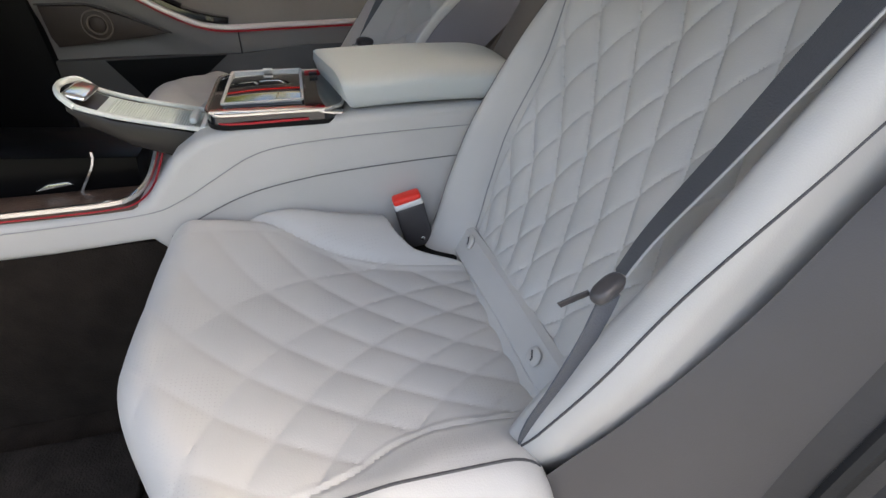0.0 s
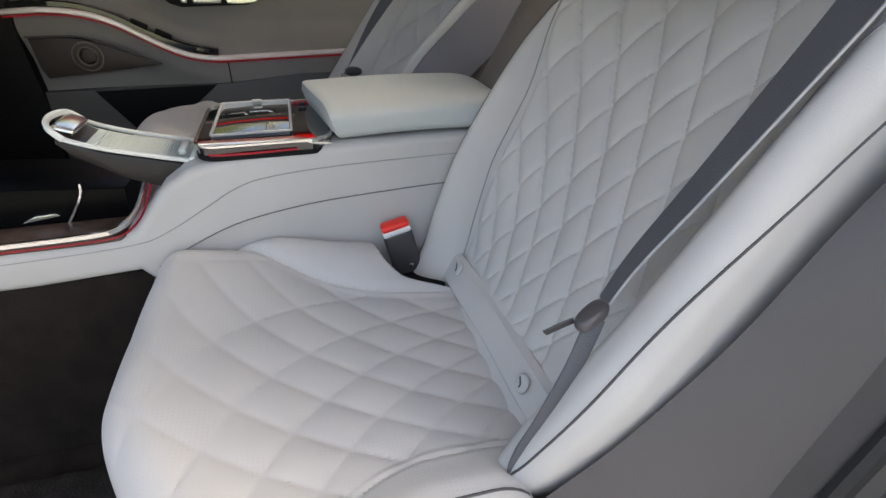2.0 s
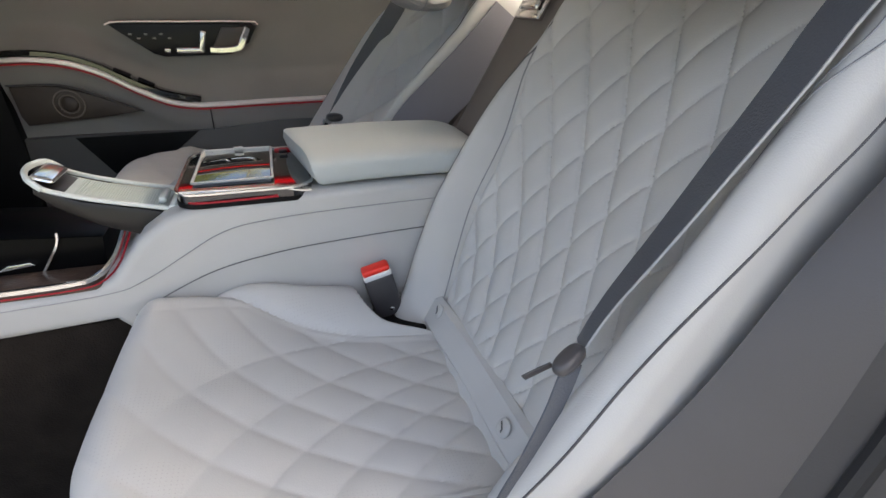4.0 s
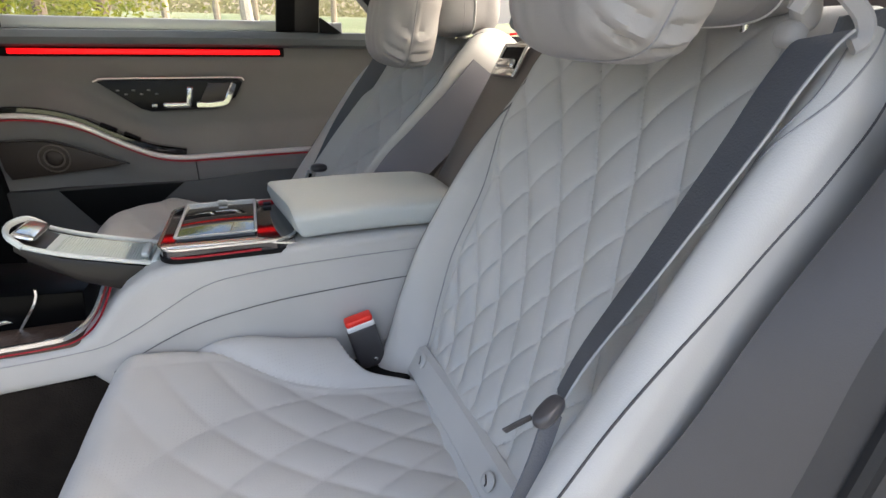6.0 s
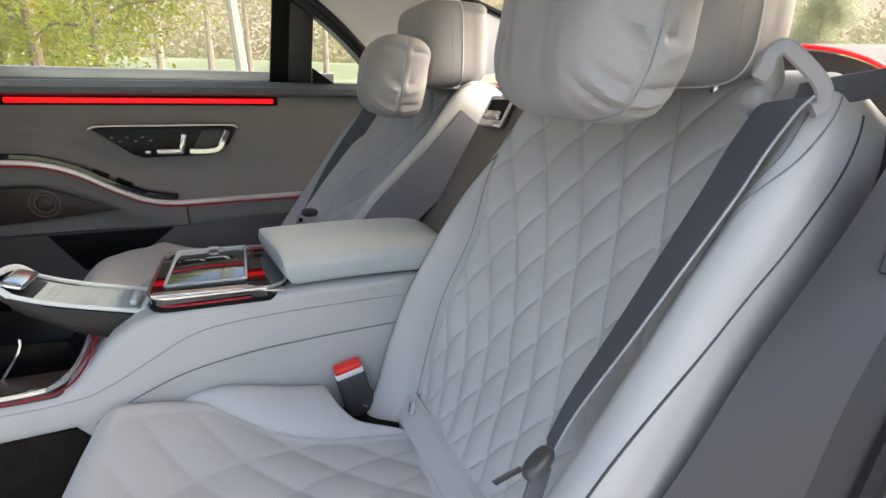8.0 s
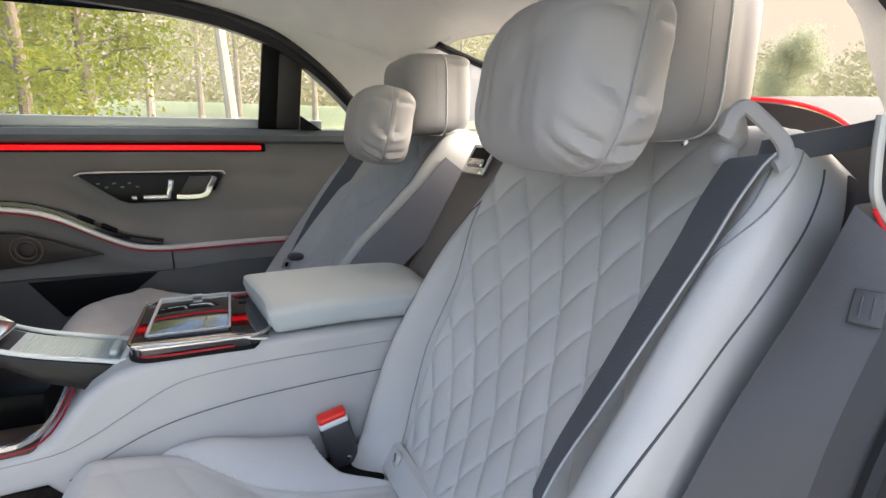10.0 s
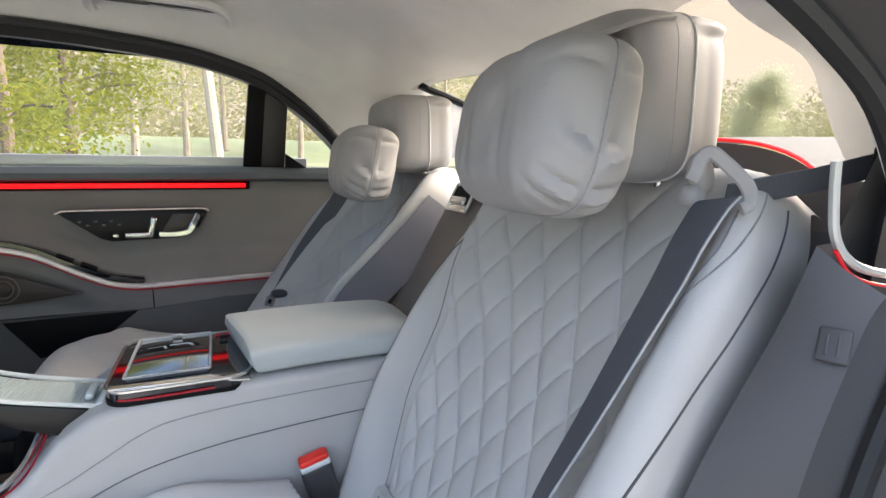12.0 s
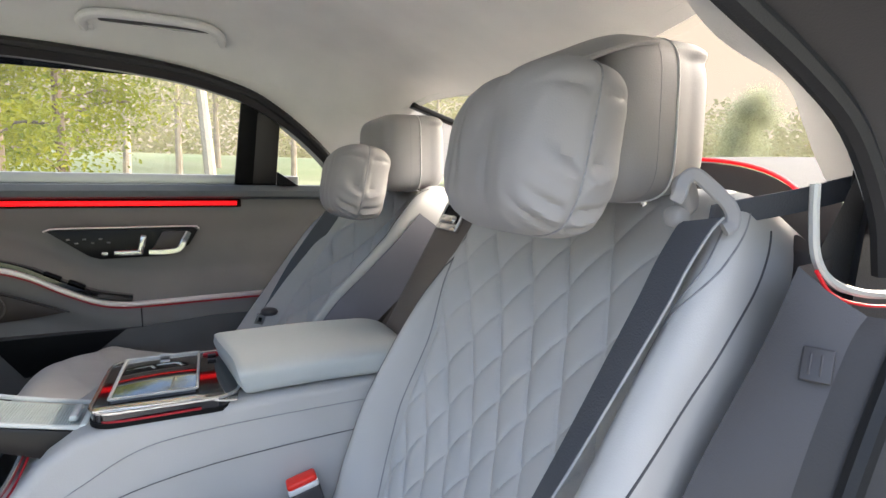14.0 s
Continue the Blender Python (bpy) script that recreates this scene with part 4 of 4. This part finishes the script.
def charging_cradle():
    root = thing("phone_cradle", "open sage-grey ribbed phone cradle with chrome rim", "phone cradle", (-0.45, -0.03, 0.72))

    def zline(x):
        t = (-0.352 - x) / 0.175
        return 0.818 + 0.042 * t + 0.012 * t ** 5

    bm = bmesh.new()
    grid(bm, lambda u, v: Vector((-0.515 + 0.155 * u, -0.072 + 0.084 * v, zline(-0.515 + 0.155 * u) - 0.004)), 40, 6)
    part("ribbed_mat", bm, RIBS, root)
    for k in range(34):
        x = -0.485 + 0.0034 * k
        part("rib", rbox((x, -0.030, zline(x) - 0.003), (0.0017, 0.070, 0.0026), 0.0005, 1), RIBS, root)
    xs = [-0.515 + 0.162 * i / 20 for i in range(21)]
    rim = material("pale_satin_rim", (0.72, 0.76, 0.74), 0.3, 0.25)
    for y in (-0.0765, 0.0165):
        part("rim", sweep([(x, y, zline(x)) for x in xs], bar(0.006, 0.007, 0.002)), rim, root)
    part("rim_end", sweep([(-0.515, -0.078, zline(-0.515)), (-0.532, -0.070, 0.882), (-0.541, -0.03, 0.886), (-0.532, 0.010, 0.882), (-0.515, 0.018, zline(-0.515))], bar(0.007, 0.009, 0.002), n=16), rim, root)
    part("rim_end", rbox((-0.356, -0.03, 0.821), (0.010, 0.100, 0.010), 0.003), rim, root)
    part("head_plate", rbox((-0.518, -0.03, 0.874), (0.030, 0.07, 0.010), 0.005, turn=pose(0, 0, 0, 0, 20, 0)), CHROME, root, "bright metal head of the cradle")
    part("stop", rbox((-0.372, -0.035, 0.828), (0.012, 0.05, 0.010), 0.004), rim, root)
    part("arm", prism([(-0.528, 0.870), (-0.475, 0.842), (-0.42, 0.828), (-0.352, 0.810), (-0.352, 0.765), (-0.40, 0.775), (-0.46, 0.800), (-0.51, 0.835), (-0.530, 0.858)], -0.074, 0.014, 0.006), material("brown_gloss_arm", (0.012, 0.010, 0.0095), 0.4), root)


charging_cradle()


def front_bin():
    root = thing("console_bin", "piano black front console bin with wood and chrome edge", "console bin", (-0.62, 0, 0.72))
    part("wood_panel", rbox((-0.63, -0.085, 0.722), (0.33, 0.07, 0.012), 0.003), WOOD, root, "dark wood inlay")
    part("black_box", prism([(-0.80, 0.72), (-0.475, 0.72), (-0.468, 0.775), (-0.80, 0.80)], -0.050, 0.09, 0.004), material("bin_black", (0.003, 0.003, 0.0034), 0.3, spec=0.08), root)
    edge = [(-0.80, -0.122, 0.731), (-0.60, -0.122, 0.732), (-0.50, -0.121, 0.734), (-0.470, -0.112, 0.738), (-0.452, -0.085, 0.750), (-0.440, -0.055, 0.775), (-0.432, -0.035, 0.800)]
    part("chrome_edge", sweep(edge, bar(0.006, 0.008, 0.001), n=40), CHROME, root)
    part("red_line", sweep([(x + 0.006, y - 0.004, z - 0.008) for x, y, z in edge], bar(0.003, 0.002, 0.0006), n=40), RED_DIM, root)
    part("vent_blade", sweep([(-0.56, -0.056, 0.725), (-0.53, -0.056, 0.770), (-0.525, -0.056, 0.79)], bar(0.002, 0.004, 0.0006), n=8), CHROME, root)
    part("vent_wing", prism([(-0.62, 0.734), (-0.565, 0.741), (-0.572, 0.746), (-0.60, 0.744)], -0.056, -0.05, 0.001), CHROME, root)


front_bin()


def buckle(side, slide=0.0):
    y = side * 0.148
    root = thing("belt_buckle", "black seat belt buckle with red release button", "seat belt buckle", (-0.05 - slide, y, 0.56), group="belt buckles")
    t = pose(0, 0, 0, 0, -14, 0)
    o = Vector((-0.050 - slide, y, 0.655))
    part("body", rbox(o, (0.050, 0.026, 0.085), 0.007, turn=t), BELT_PL, root)
    part("slot_rim", rbox(o + t @ Vector((0, 0, 0.044)), (0.048, 0.027, 0.010), 0.003, turn=t), WHITE_PL, root, "white slot edge")
    part("release_button", rbox(o + t @ Vector((0, 0, 0.053)), (0.047, 0.025, 0.012), 0.005, turn=t), BUTTON, root, "red release button")
    # black block in the cushion's hollow, painting the shade round the buckle
    part("pocket", rbox((-0.040 - slide, y - 0.012, 0.590), (0.112, 0.082, 0.05), 0.008), BLACK, root, "black block painting the shade in the hollow round the buckle")
    part("mark", blob(o + t @ Vector((0.006, -0.0135 * (-side), -0.026)), (0.004, 0.001, 0.004), 2, 6, 10), CHROME, root)


buckle(-1)


def belt_strip(path, width, across, n=50, thick=0.0016, shift=0.0, edge=False):
    """Webbing along a path; across: its width's direction at start and end."""
    pts = spline(path, n)
    a0, a1 = Vector(across[0]).normalized(), Vector(across[1]).normalized()
    bm = bmesh.new()
    rings = []
    for i, p in enumerate(pts):
        d = (pts[min(i + 1, n - 1)] - pts[max(i - 1, 0)]).normalized()
        a = a0.lerp(a1, i / (n - 1))
        a = (a - d * a.dot(d)).normalized()
        m = a.cross(d)
        c = p + a * shift
        rings.append([bm.verts.new(c + a * (k * width / 2) + m * (j * thick / 2)) for k, j in ((-1, -1), (0, -1), (1, -1), (1, 1), (0, 1), (-1, 1))])
    for r, s in zip(rings, rings[1:]):
        for j in range(6):
            bm.faces.new((r[j], s[j], s[(j + 1) % 6], r[(j + 1) % 6]))
    bm.faces.new(rings[0]), bm.faces.new(rings[-1][::-1])
    bmesh.ops.recalc_face_normals(bm, faces=bm.faces)
    return bm



def near_belt():
    root = thing("seat_belt", "charcoal seat belt webbing with a pale edge", "seat belt", (0.0, -0.58, 0.62), group="rear seat belts")
    rise = Vector((0.4819, 0.0, 0.8762))
    ahead = Vector((-0.8762, 0.0, 0.4819))
    upper = [Vector((0.04, -0.375 + ly, 0.63)) + rise * k + ahead * h for k, ly, h in ((0.556, -0.205, 0.056), (0.54, -0.206, 0.063), (0.50, -0.204, 0.067), (0.46, -0.201, 0.066), (0.385, -0.189, 0.061), (0.30, -0.174, 0.054), (0.22, -0.161, 0.050), (0.165, -0.160, 0.048))]
    part("shoulder_webbing", belt_strip(upper, 0.047, ((0.14, 1, -0.07), (0.45, 0.80, -0.26))), BELT, root)
    part("webbing_edge", belt_strip(upper, 0.0016, ((0.14, 1, -0.07), (0.45, 0.80, -0.26)), thick=0.0022, shift=-0.0236), BELT_EDGE, root, "pale woven webbing edge")
    lower = [(0.048, -0.570, 0.810), (0.030, -0.578, 0.770), (0.005, -0.583, 0.715), (-0.014, -0.583, 0.670), (-0.016, -0.580, 0.632), (0.01, -0.57, 0.60)]
    part("lap_webbing", belt_strip(lower, 0.027, ((0.8, 0.25, 0.3), (0.75, 0.15, 0.1)), thick=0.002), BELT, root)
    part("shelf_webbing", belt_strip([(0.272, -0.578, 1.146), (0.305, -0.585, 1.152), (0.361, -0.605, 1.163), (0.413, -0.627, 1.177), (0.44, -0.638, 1.183)], 0.027, ((0.1, 0.35, -1), (0.1, 0.35, -1))), BELT, root)
    t = part("tongue", blob((0.046, -0.566, 0.813), (0.021, 0.010, 0.009), 2.6, 18, 26, turn=pose(0, 0, 0, 0, -12, 25)), BELT_PL, root, "black plastic belt tongue")
    part("tongue_plate", sweep([(0.030, -0.563, 0.809), (0.018, -0.559, 0.801), (0.006, -0.555, 0.792)], bar(0.009, 0.0020, 0.0006), up=(0.5, 0.5, 0.5)), BELT_PL, t, "steel latch plate")
    # guide loop at the shoulder
    g = thing("belt_guide", "grey plastic shoulder belt guide loop", "belt guide", (0.29, -0.57, 1.13))
    loop = [(0.2346, -0.5686, 1.1663), (0.2365, -0.5724, 1.1787), (0.2403, -0.5724, 1.1892), (0.2489, -0.5762, 1.195), (0.2613, -0.5829, 1.1854), (0.2756, -0.5934, 1.1644), (0.2804, -0.5972, 1.1491), (0.2775, -0.5982, 1.1396), (0.2689, -0.5972, 1.1358)]
    part("loop", sweep([(x, y, z - 0.007 * smoothstep(1.150, 1.180, z)) for x, y, z in loop], bar(0.0135, 0.005, 0.002), up=(-0.8, -0.6, 0.05), n=56), LEATHER_WARM, g)
    part("swivel", blob((0.266, -0.553, 1.168), (0.013, 0.010, 0.022), 2.4, 16, 24, turn=pose(0, 0, 0, 0, -25, 0)), LEATHER_WARM, g)
    part("foot", blob((0.262, -0.548, 1.146), (0.012, 0.012, 0.012), 2.6, 14, 20), LEATHER_WARM, g)


near_belt()


def far_belt():
    root = thing("seat_belt", "dark seat belt across the far reclined seat", "seat belt", (-0.05, 0.60, 0.65), group="rear seat belts")
    path = [(0.195, 0.580, 1.150), (0.139, 0.562, 1.073), (0.086, 0.562, 1.001), (0.036, 0.561, 0.929), (-0.006, 0.558, 0.858), (-0.033, 0.555, 0.810), (-0.050, 0.553, 0.790)]
    part("shoulder_webbing", belt_strip(path, 0.042, ((0.73, -0.3, -0.68), (0.73, -0.3, -0.68))), BELT, root)
    t = part("tongue", blob((-0.036, 0.553, 0.812), (0.024, 0.026, 0.012), 2.4, 12, 20), BELT_PL, root, "black belt tongue")
    part("tongue_plate", rbox((-0.062, 0.545, 0.793), (0.024, 0.004, 0.030), 0.001, turn=pose(0, 0, 0, 0, 20, 0)), CHROME, t)
    part("tongue_slot", rbox((-0.063, 0.5425, 0.793), (0.009, 0.003, 0.013), 0.001, turn=pose(0, 0, 0, 0, 20, 0)), BLACK, t)
    part("lap_webbing", belt_strip([(-0.045, 0.57, 0.79), (-0.075, 0.585, 0.74), (-0.08, 0.59, 0.66)], 0.04, ((0.2, -1, 0), (0.2, -1, 0)), n=12), BELT, root)


far_belt()


# ---------------------------------------------------------------- rear of the cabin and near door opening
def rear_cabin():
    # centre backrest panel between the seats
    c = thing("seat_divider", "taupe divider panel between the seats with a bright handle", "divider panel", (0.2, 0, 0.84))
    part("panel", prism([(0.13, 0.84), (0.22, 0.84), (0.38, 1.16), (0.295, 1.135)], -0.085, 0.085, 0.01), material("taupe_centre_leather", (0.14, 0.12, 0.105), 0.5, grain=0.3, grain_size=0.002), c)
    lean = pose(0, 0, 0, 0, 27, 0)
    o = Vector((0.272, 0.004, 1.112))
    for dz, dy, size in ((0.026, 0.0, (0.010, 0.092, 0.008)), (-0.026, 0.0, (0.012, 0.092, 0.016)), (0.0, 0.043, (0.010, 0.008, 0.052)), (0.0, -0.043, (0.010, 0.008, 0.052))):
        part("handle_bezel", rbox(o + lean @ Vector((0, dy, dz)), size, 0.003, turn=lean), CHROME, c)
    # black block filling the bezel, painting the dark of its hole
    part("handle_recess", rbox(o + lean @ Vector((0.004, 0, 0.004)), (0.006, 0.080, 0.044), 0.002, turn=lean), BLACK, c)
    part("pull_handle", rbox(o + lean @ Vector((-0.004, 0, -0.010)), (0.014, 0.062, 0.018), 0.006, turn=lean), CHROME, c, "bright metal pull handle")
    part("top_pad", rbox((0.330, 0.0, 1.175), (0.07, 0.15, 0.045), 0.015, turn=lean), material("blue_grey_divider_pad", (0.17, 0.19, 0.20), 0.5, grain=0.3, grain_size=0.002), c)
    # parcel shelf with the red light line round its front edge
    s = thing("parcel_shelf", "dark rear parcel shelf with a red light line", "parcel shelf", (0.8, 0, 1.0), kind="structure")
    def edge(v):
        y = -0.66 + 1.32 * v
        return 0.66 - 0.28 * abs(y / 0.66) ** 3.5, y, 1.231 - 0.040 * min(1.6, abs(y / 0.45) ** 4)
    pts = [edge(i / 40) for i in range(41)]
    bm = bmesh.new()
    def wall(u, v):
        x, y, z = edge(v)
        return Vector((x - 0.02 * math.sin(u * 3), y, z - 0.006 - 0.55 * u))
    grid(bm, wall, 8, 60)
    part("front_face", bm, material("dark_shelf_leather", (0.05, 0.05, 0.055), 0.5, grain=0.3, grain_size=0.002), s)
    bm = bmesh.new()
    def top(u, v):
        x, y, z = edge(v)
        return Vector((x + (1.15 - x) * u, y * (1 + 0.12 * u), z + 0.002 + 0.012 * math.sin(u * 2)))
    grid(bm, top, 10, 60)
    part("shelf_top", bm, material("grey_shelf_cloth", (0.15, 0.14, 0.13), 0.8, grain=0.5, grain_size=0.003), s)
    part("light_line", sweep([(x - 0.004, y, z) for x, y, z in pts[4:37]], bar(0.006, 0.006, 0.002), n=80), RED, s, "red ambient light line")
        # rear window with pillars
    w = thing("window_2", "rear car window onto bright sky", "car window", (0.8, 0, 1.25), kind="structure")
    def glass(u, v):
        y = (-1 + 2 * v) * (0.54 + 0.08 * u)
        return Vector((0.475 + 0.70 * u - 0.30 * (1 - u) * y * y - 0.05 * u * (y / 0.6) ** 2, y, roof_z(0.475 - 0.3 * y * y, y) * (1 - u) + 1.235 * u))
    bm = bmesh.new()
    grid(bm, glass, 10, 16)
    ob = part("pane", bm, GLASS, w)
    ob.visible_shadow = False
    for e in (0, 1):
        part("window_frame", sweep([glass(u / 8, e) + Vector((0, 0, -0.004)) for u in range(9)], bar(0.03, 0.016, 0.004)), BLACK, w)
    for e, name in ((1, "pillar_rear_far"),):
        bm = bmesh.new()
        def pillar(u, v):
            g = glass(u, 1)
            x0 = 0.29 + 0.15 * u
            a = Vector((x0, e * (0.60 + 0.09 * u), roof_z(x0, 0.62) * (1 - u) + 1.195 * u))
            return a.lerp(g + Vector((0, 0, -0.006)), v) + Vector((0, e * 0.03 * math.sin(math.pi * v), 0))
        grid(bm, pillar, 16, 10)
        bmesh.ops.solidify(bm, geom=bm.faces, thickness=0.012)
        bmesh.ops.recalc_face_normals(bm, faces=bm.faces)
        tagged(part(name, bm, HEADLINER), "light grey rear roof pillar trim", "pillar trim", kind="structure")


rear_cabin()


def loft(curves, n, mat, name, parent=None, thick=0.0, label=""):
    """A skin through curves given one after another, each sampled n times."""
    rows = [spline(c, n) for c in curves]
    bm = bmesh.new()
    vs = [[bm.verts.new(p) for p in r] for r in rows]
    for a, b in zip(vs, vs[1:]):
        for j in range(n - 1):
            bm.faces.new((a[j], a[j + 1], b[j + 1], b[j]))
    bmesh.ops.recalc_face_normals(bm, faces=bm.faces)
    if thick:
        bmesh.ops.solidify(bm, geom=bm.faces, thickness=thick)
    return part(name, bm, mat, parent, label)


def near_side():
    # grey trim beside the seat, out to the door opening
    jamb = [(0.130, -0.70, 0.40), (0.150, -0.70, 0.57), (0.172, -0.70, 0.70), (0.204, -0.70, 0.815), (0.233, -0.70, 0.932), (0.286, -0.70, 1.045), (0.312, -0.70, 1.072)]
    inner = [(-0.08, -0.60, 0.40), (-0.030, -0.605, 0.57), (0.060, -0.625, 0.70), (0.138, -0.635, 0.815), (0.200, -0.640, 0.932), (0.264, -0.648, 1.040), (0.292, -0.654, 1.108)]
    behind = [(x + 0.10, y + 0.02, z) for x, y, z in inner]
    deep = [(x + 0.17, -0.40, z) for x, y, z in inner]
    p = thing("side_trim", "grey side trim panel beside the seat", "trim panel", (0.2, -0.68, 0.4), kind="structure")
    loft([deep, behind, inner, [(a[0] * 0.5 + b[0] * 0.5 - 0.006, a[1] * 0.5 + b[1] * 0.5, a[2] * 0.5 + b[2] * 0.5) for a, b in zip(inner, jamb)], jamb], 50, SIDE_TRIM, "panel", p)
    lab = part("airbag_label", rbox((0.2685, -0.6895, 1.033), (0.003, 0.022, 0.029), 0.0014, turn=pose(0, 0, 0, 0, 30, 23)), material("embossed_label", (0.062, 0.058, 0.060), 0.4), p, "small embossed rectangular label")
    for k in range(2):
        part("label_bar", rbox((0.2675 - 0.003 * (k - 0.5), -0.689 + 0.007 * (k - 0.5), 1.033), (0.0035, 0.0016, 0.018), 0.0006, turn=pose(0, 0, 0, 0, 30, 23)), SIDE_TRIM, lab)
    out1 = [(x + 0.012, y - 0.03, z) for x, y, z in jamb]
    out2 = [(x + 0.03, y - 0.045, z) for x, y, z in jamb]
    out3 = [(x + 0.03, y - 0.12, z) for x, y, z in jamb]
    j = thing("door_jamb", "dark door opening jamb of the car", "door jamb", (0.2, -0.78, 0.3), kind="structure")
    loft([jamb, out1, out2, out3], 50, JAMB, "jamb_skin", j)
    part("rubber_seal", sweep(out1, disc(0.009, 8), up=(0, 1, 0), n=50), RUBBER, j)
    # frame over the opening, from the roof down the rear pillar
    seal = [(-0.60, -0.68, 1.470), (-0.25, -0.68, 1.440), (0.0, -0.68, 1.365), (0.140, -0.68, 1.304), (0.226, -0.68, 1.268), (0.300, -0.68, 1.226), (0.355, -0.68, 1.160), (0.375, -0.68, 1.10)]
    part("upper_seal", sweep(seal, disc(0.010, 8), up=(0, 1, 0), n=60), RUBBER, j)
    loft([[(x, y + 0.005, z + 0.004) for x, y, z in seal], [(x + 0.02, y - 0.03, z + 0.02) for x, y, z in seal], [(x + 0.035, y - 0.06, z + 0.02) for x, y, z in seal]], 60, JAMB, "frame_skin", j)
    loft([[(x + 0.035, y - 0.06, z + 0.02) for x, y, z in seal], [(x + 0.05, y - 0.075, z + 0.03) for x, y, z in seal], [(x + 0.07, y - 0.07, z + 0.06) for x, y, z in seal], [(x + 0.10, y - 0.04, z + 0.11) for x, y, z in seal]], 60, PAINT, "painted_frame", j, label="dark blue painted door frame")
    rim_out = [(-0.02, -0.662, 1.385), (0.06, -0.662, 1.352), (0.15, -0.664, 1.312), (0.235, -0.666, 1.278), (0.312, -0.668, 1.228), (0.368, -0.668, 1.165), (0.40, -0.668, 1.12)]
    rim_in = [(0.05, -0.575, 1.475), (0.17, -0.565, 1.408), (0.296, -0.550, 1.337), (0.419, -0.550, 1.299), (0.464, -0.550, 1.253), (0.486, -0.550, 1.225), (0.50, -0.56, 1.19)]
    between = [tuple((p + q) / 2 + d for p, q, d in zip(a, b, (0.012, -0.010, 0.010))) for a, b in zip(rim_out, rim_in)]
    tagged(loft([rim_out, between, rim_in], 50, HEADLINER, "pillar_rear_near", thick=0.006), "light grey rear roof pillar trim", "pillar trim", kind="structure")
    # recess with the polished strip where the belt comes out
    q = thing("quarter_trim", "dark rear quarter trim with polished strip and red line", "trim panel", (0.4, -0.64, 0.7), kind="structure")
    strip = [(0.290, -0.662, 1.180), (0.293, -0.662, 1.150), (0.303, -0.662, 1.115), (0.328, -0.664, 1.092), (0.372, -0.668, 1.080), (0.42, -0.672, 1.076)]
    part("polished_strip", sweep(strip, bar(0.008, 0.007, 0.002), up=(0, 1, 0), n=30), ALU, q)
    part("red_line", sweep([(x - 0.004, y - 0.003, z - 0.010) for x, y, z in strip[2:]], bar(0.003, 0.003, 0.0008), up=(0, 1, 0), n=20), RED_MID, q)
    loft([[(0.30, -0.600, 0.7), (0.34, -0.612, 1.0), (0.37, -0.652, 1.19)], [(0.45, -0.66, 0.7), (0.48, -0.66, 1.0), (0.50, -0.665, 1.20)], [(0.7, -0.67, 0.7), (0.7, -0.67, 1.0), (0.7, -0.67, 1.21)]], 20, DOOR_DARK, "panel", q)
    part("belt_slot", rbox((0.43, -0.640, 1.180), (0.07, 0.012, 0.034), 0.004), BLACK, q)
    tagged(part("wall_near", prism([(0.40, 0.25), (1.2, 0.25), (1.2, 1.18), (0.46, 1.18)], -0.80, -0.775, 0.004), PAINT), "dark blue painted rear wing", "car body", kind="structure")
    tagged(part("sill", rbox((-0.55, -0.72, 0.30), (1.5, 0.10, 0.08), 0.02), JAMB), "dark door sill of the car", "door sill", kind="structure")


near_side()


def front_seat():
    root = thing("front_seat", "dark front passenger seat seen from behind", "car seat", (-1.1, 0.38, FLOOR_Z))
    part("back", prism([(-1.20, 0.55), (-1.02, 0.55), (-0.90, 1.10), (-0.93, 1.22), (-1.02, 1.22), (-1.10, 1.05)], 0.15, 0.63, 0.04, 4), BLACK, root)
    part("cushion", rbox((-1.35, 0.38, 0.52), (0.50, 0.50, 0.22), 0.05), BLACK, root)
    part("base", rbox((-1.35, 0.38, 0.36), (0.40, 0.40, 0.12), 0.02), BLACK, root)


front_seat()


def dashboard():
    d = rbox((-1.95, 0, 0.85), (0.40, 1.45, 0.45), 0.08)
    tagged(part("dashboard", d, BLACK), "dark dashboard closing the front of the cabin", "dashboard", kind="structure")


dashboard()
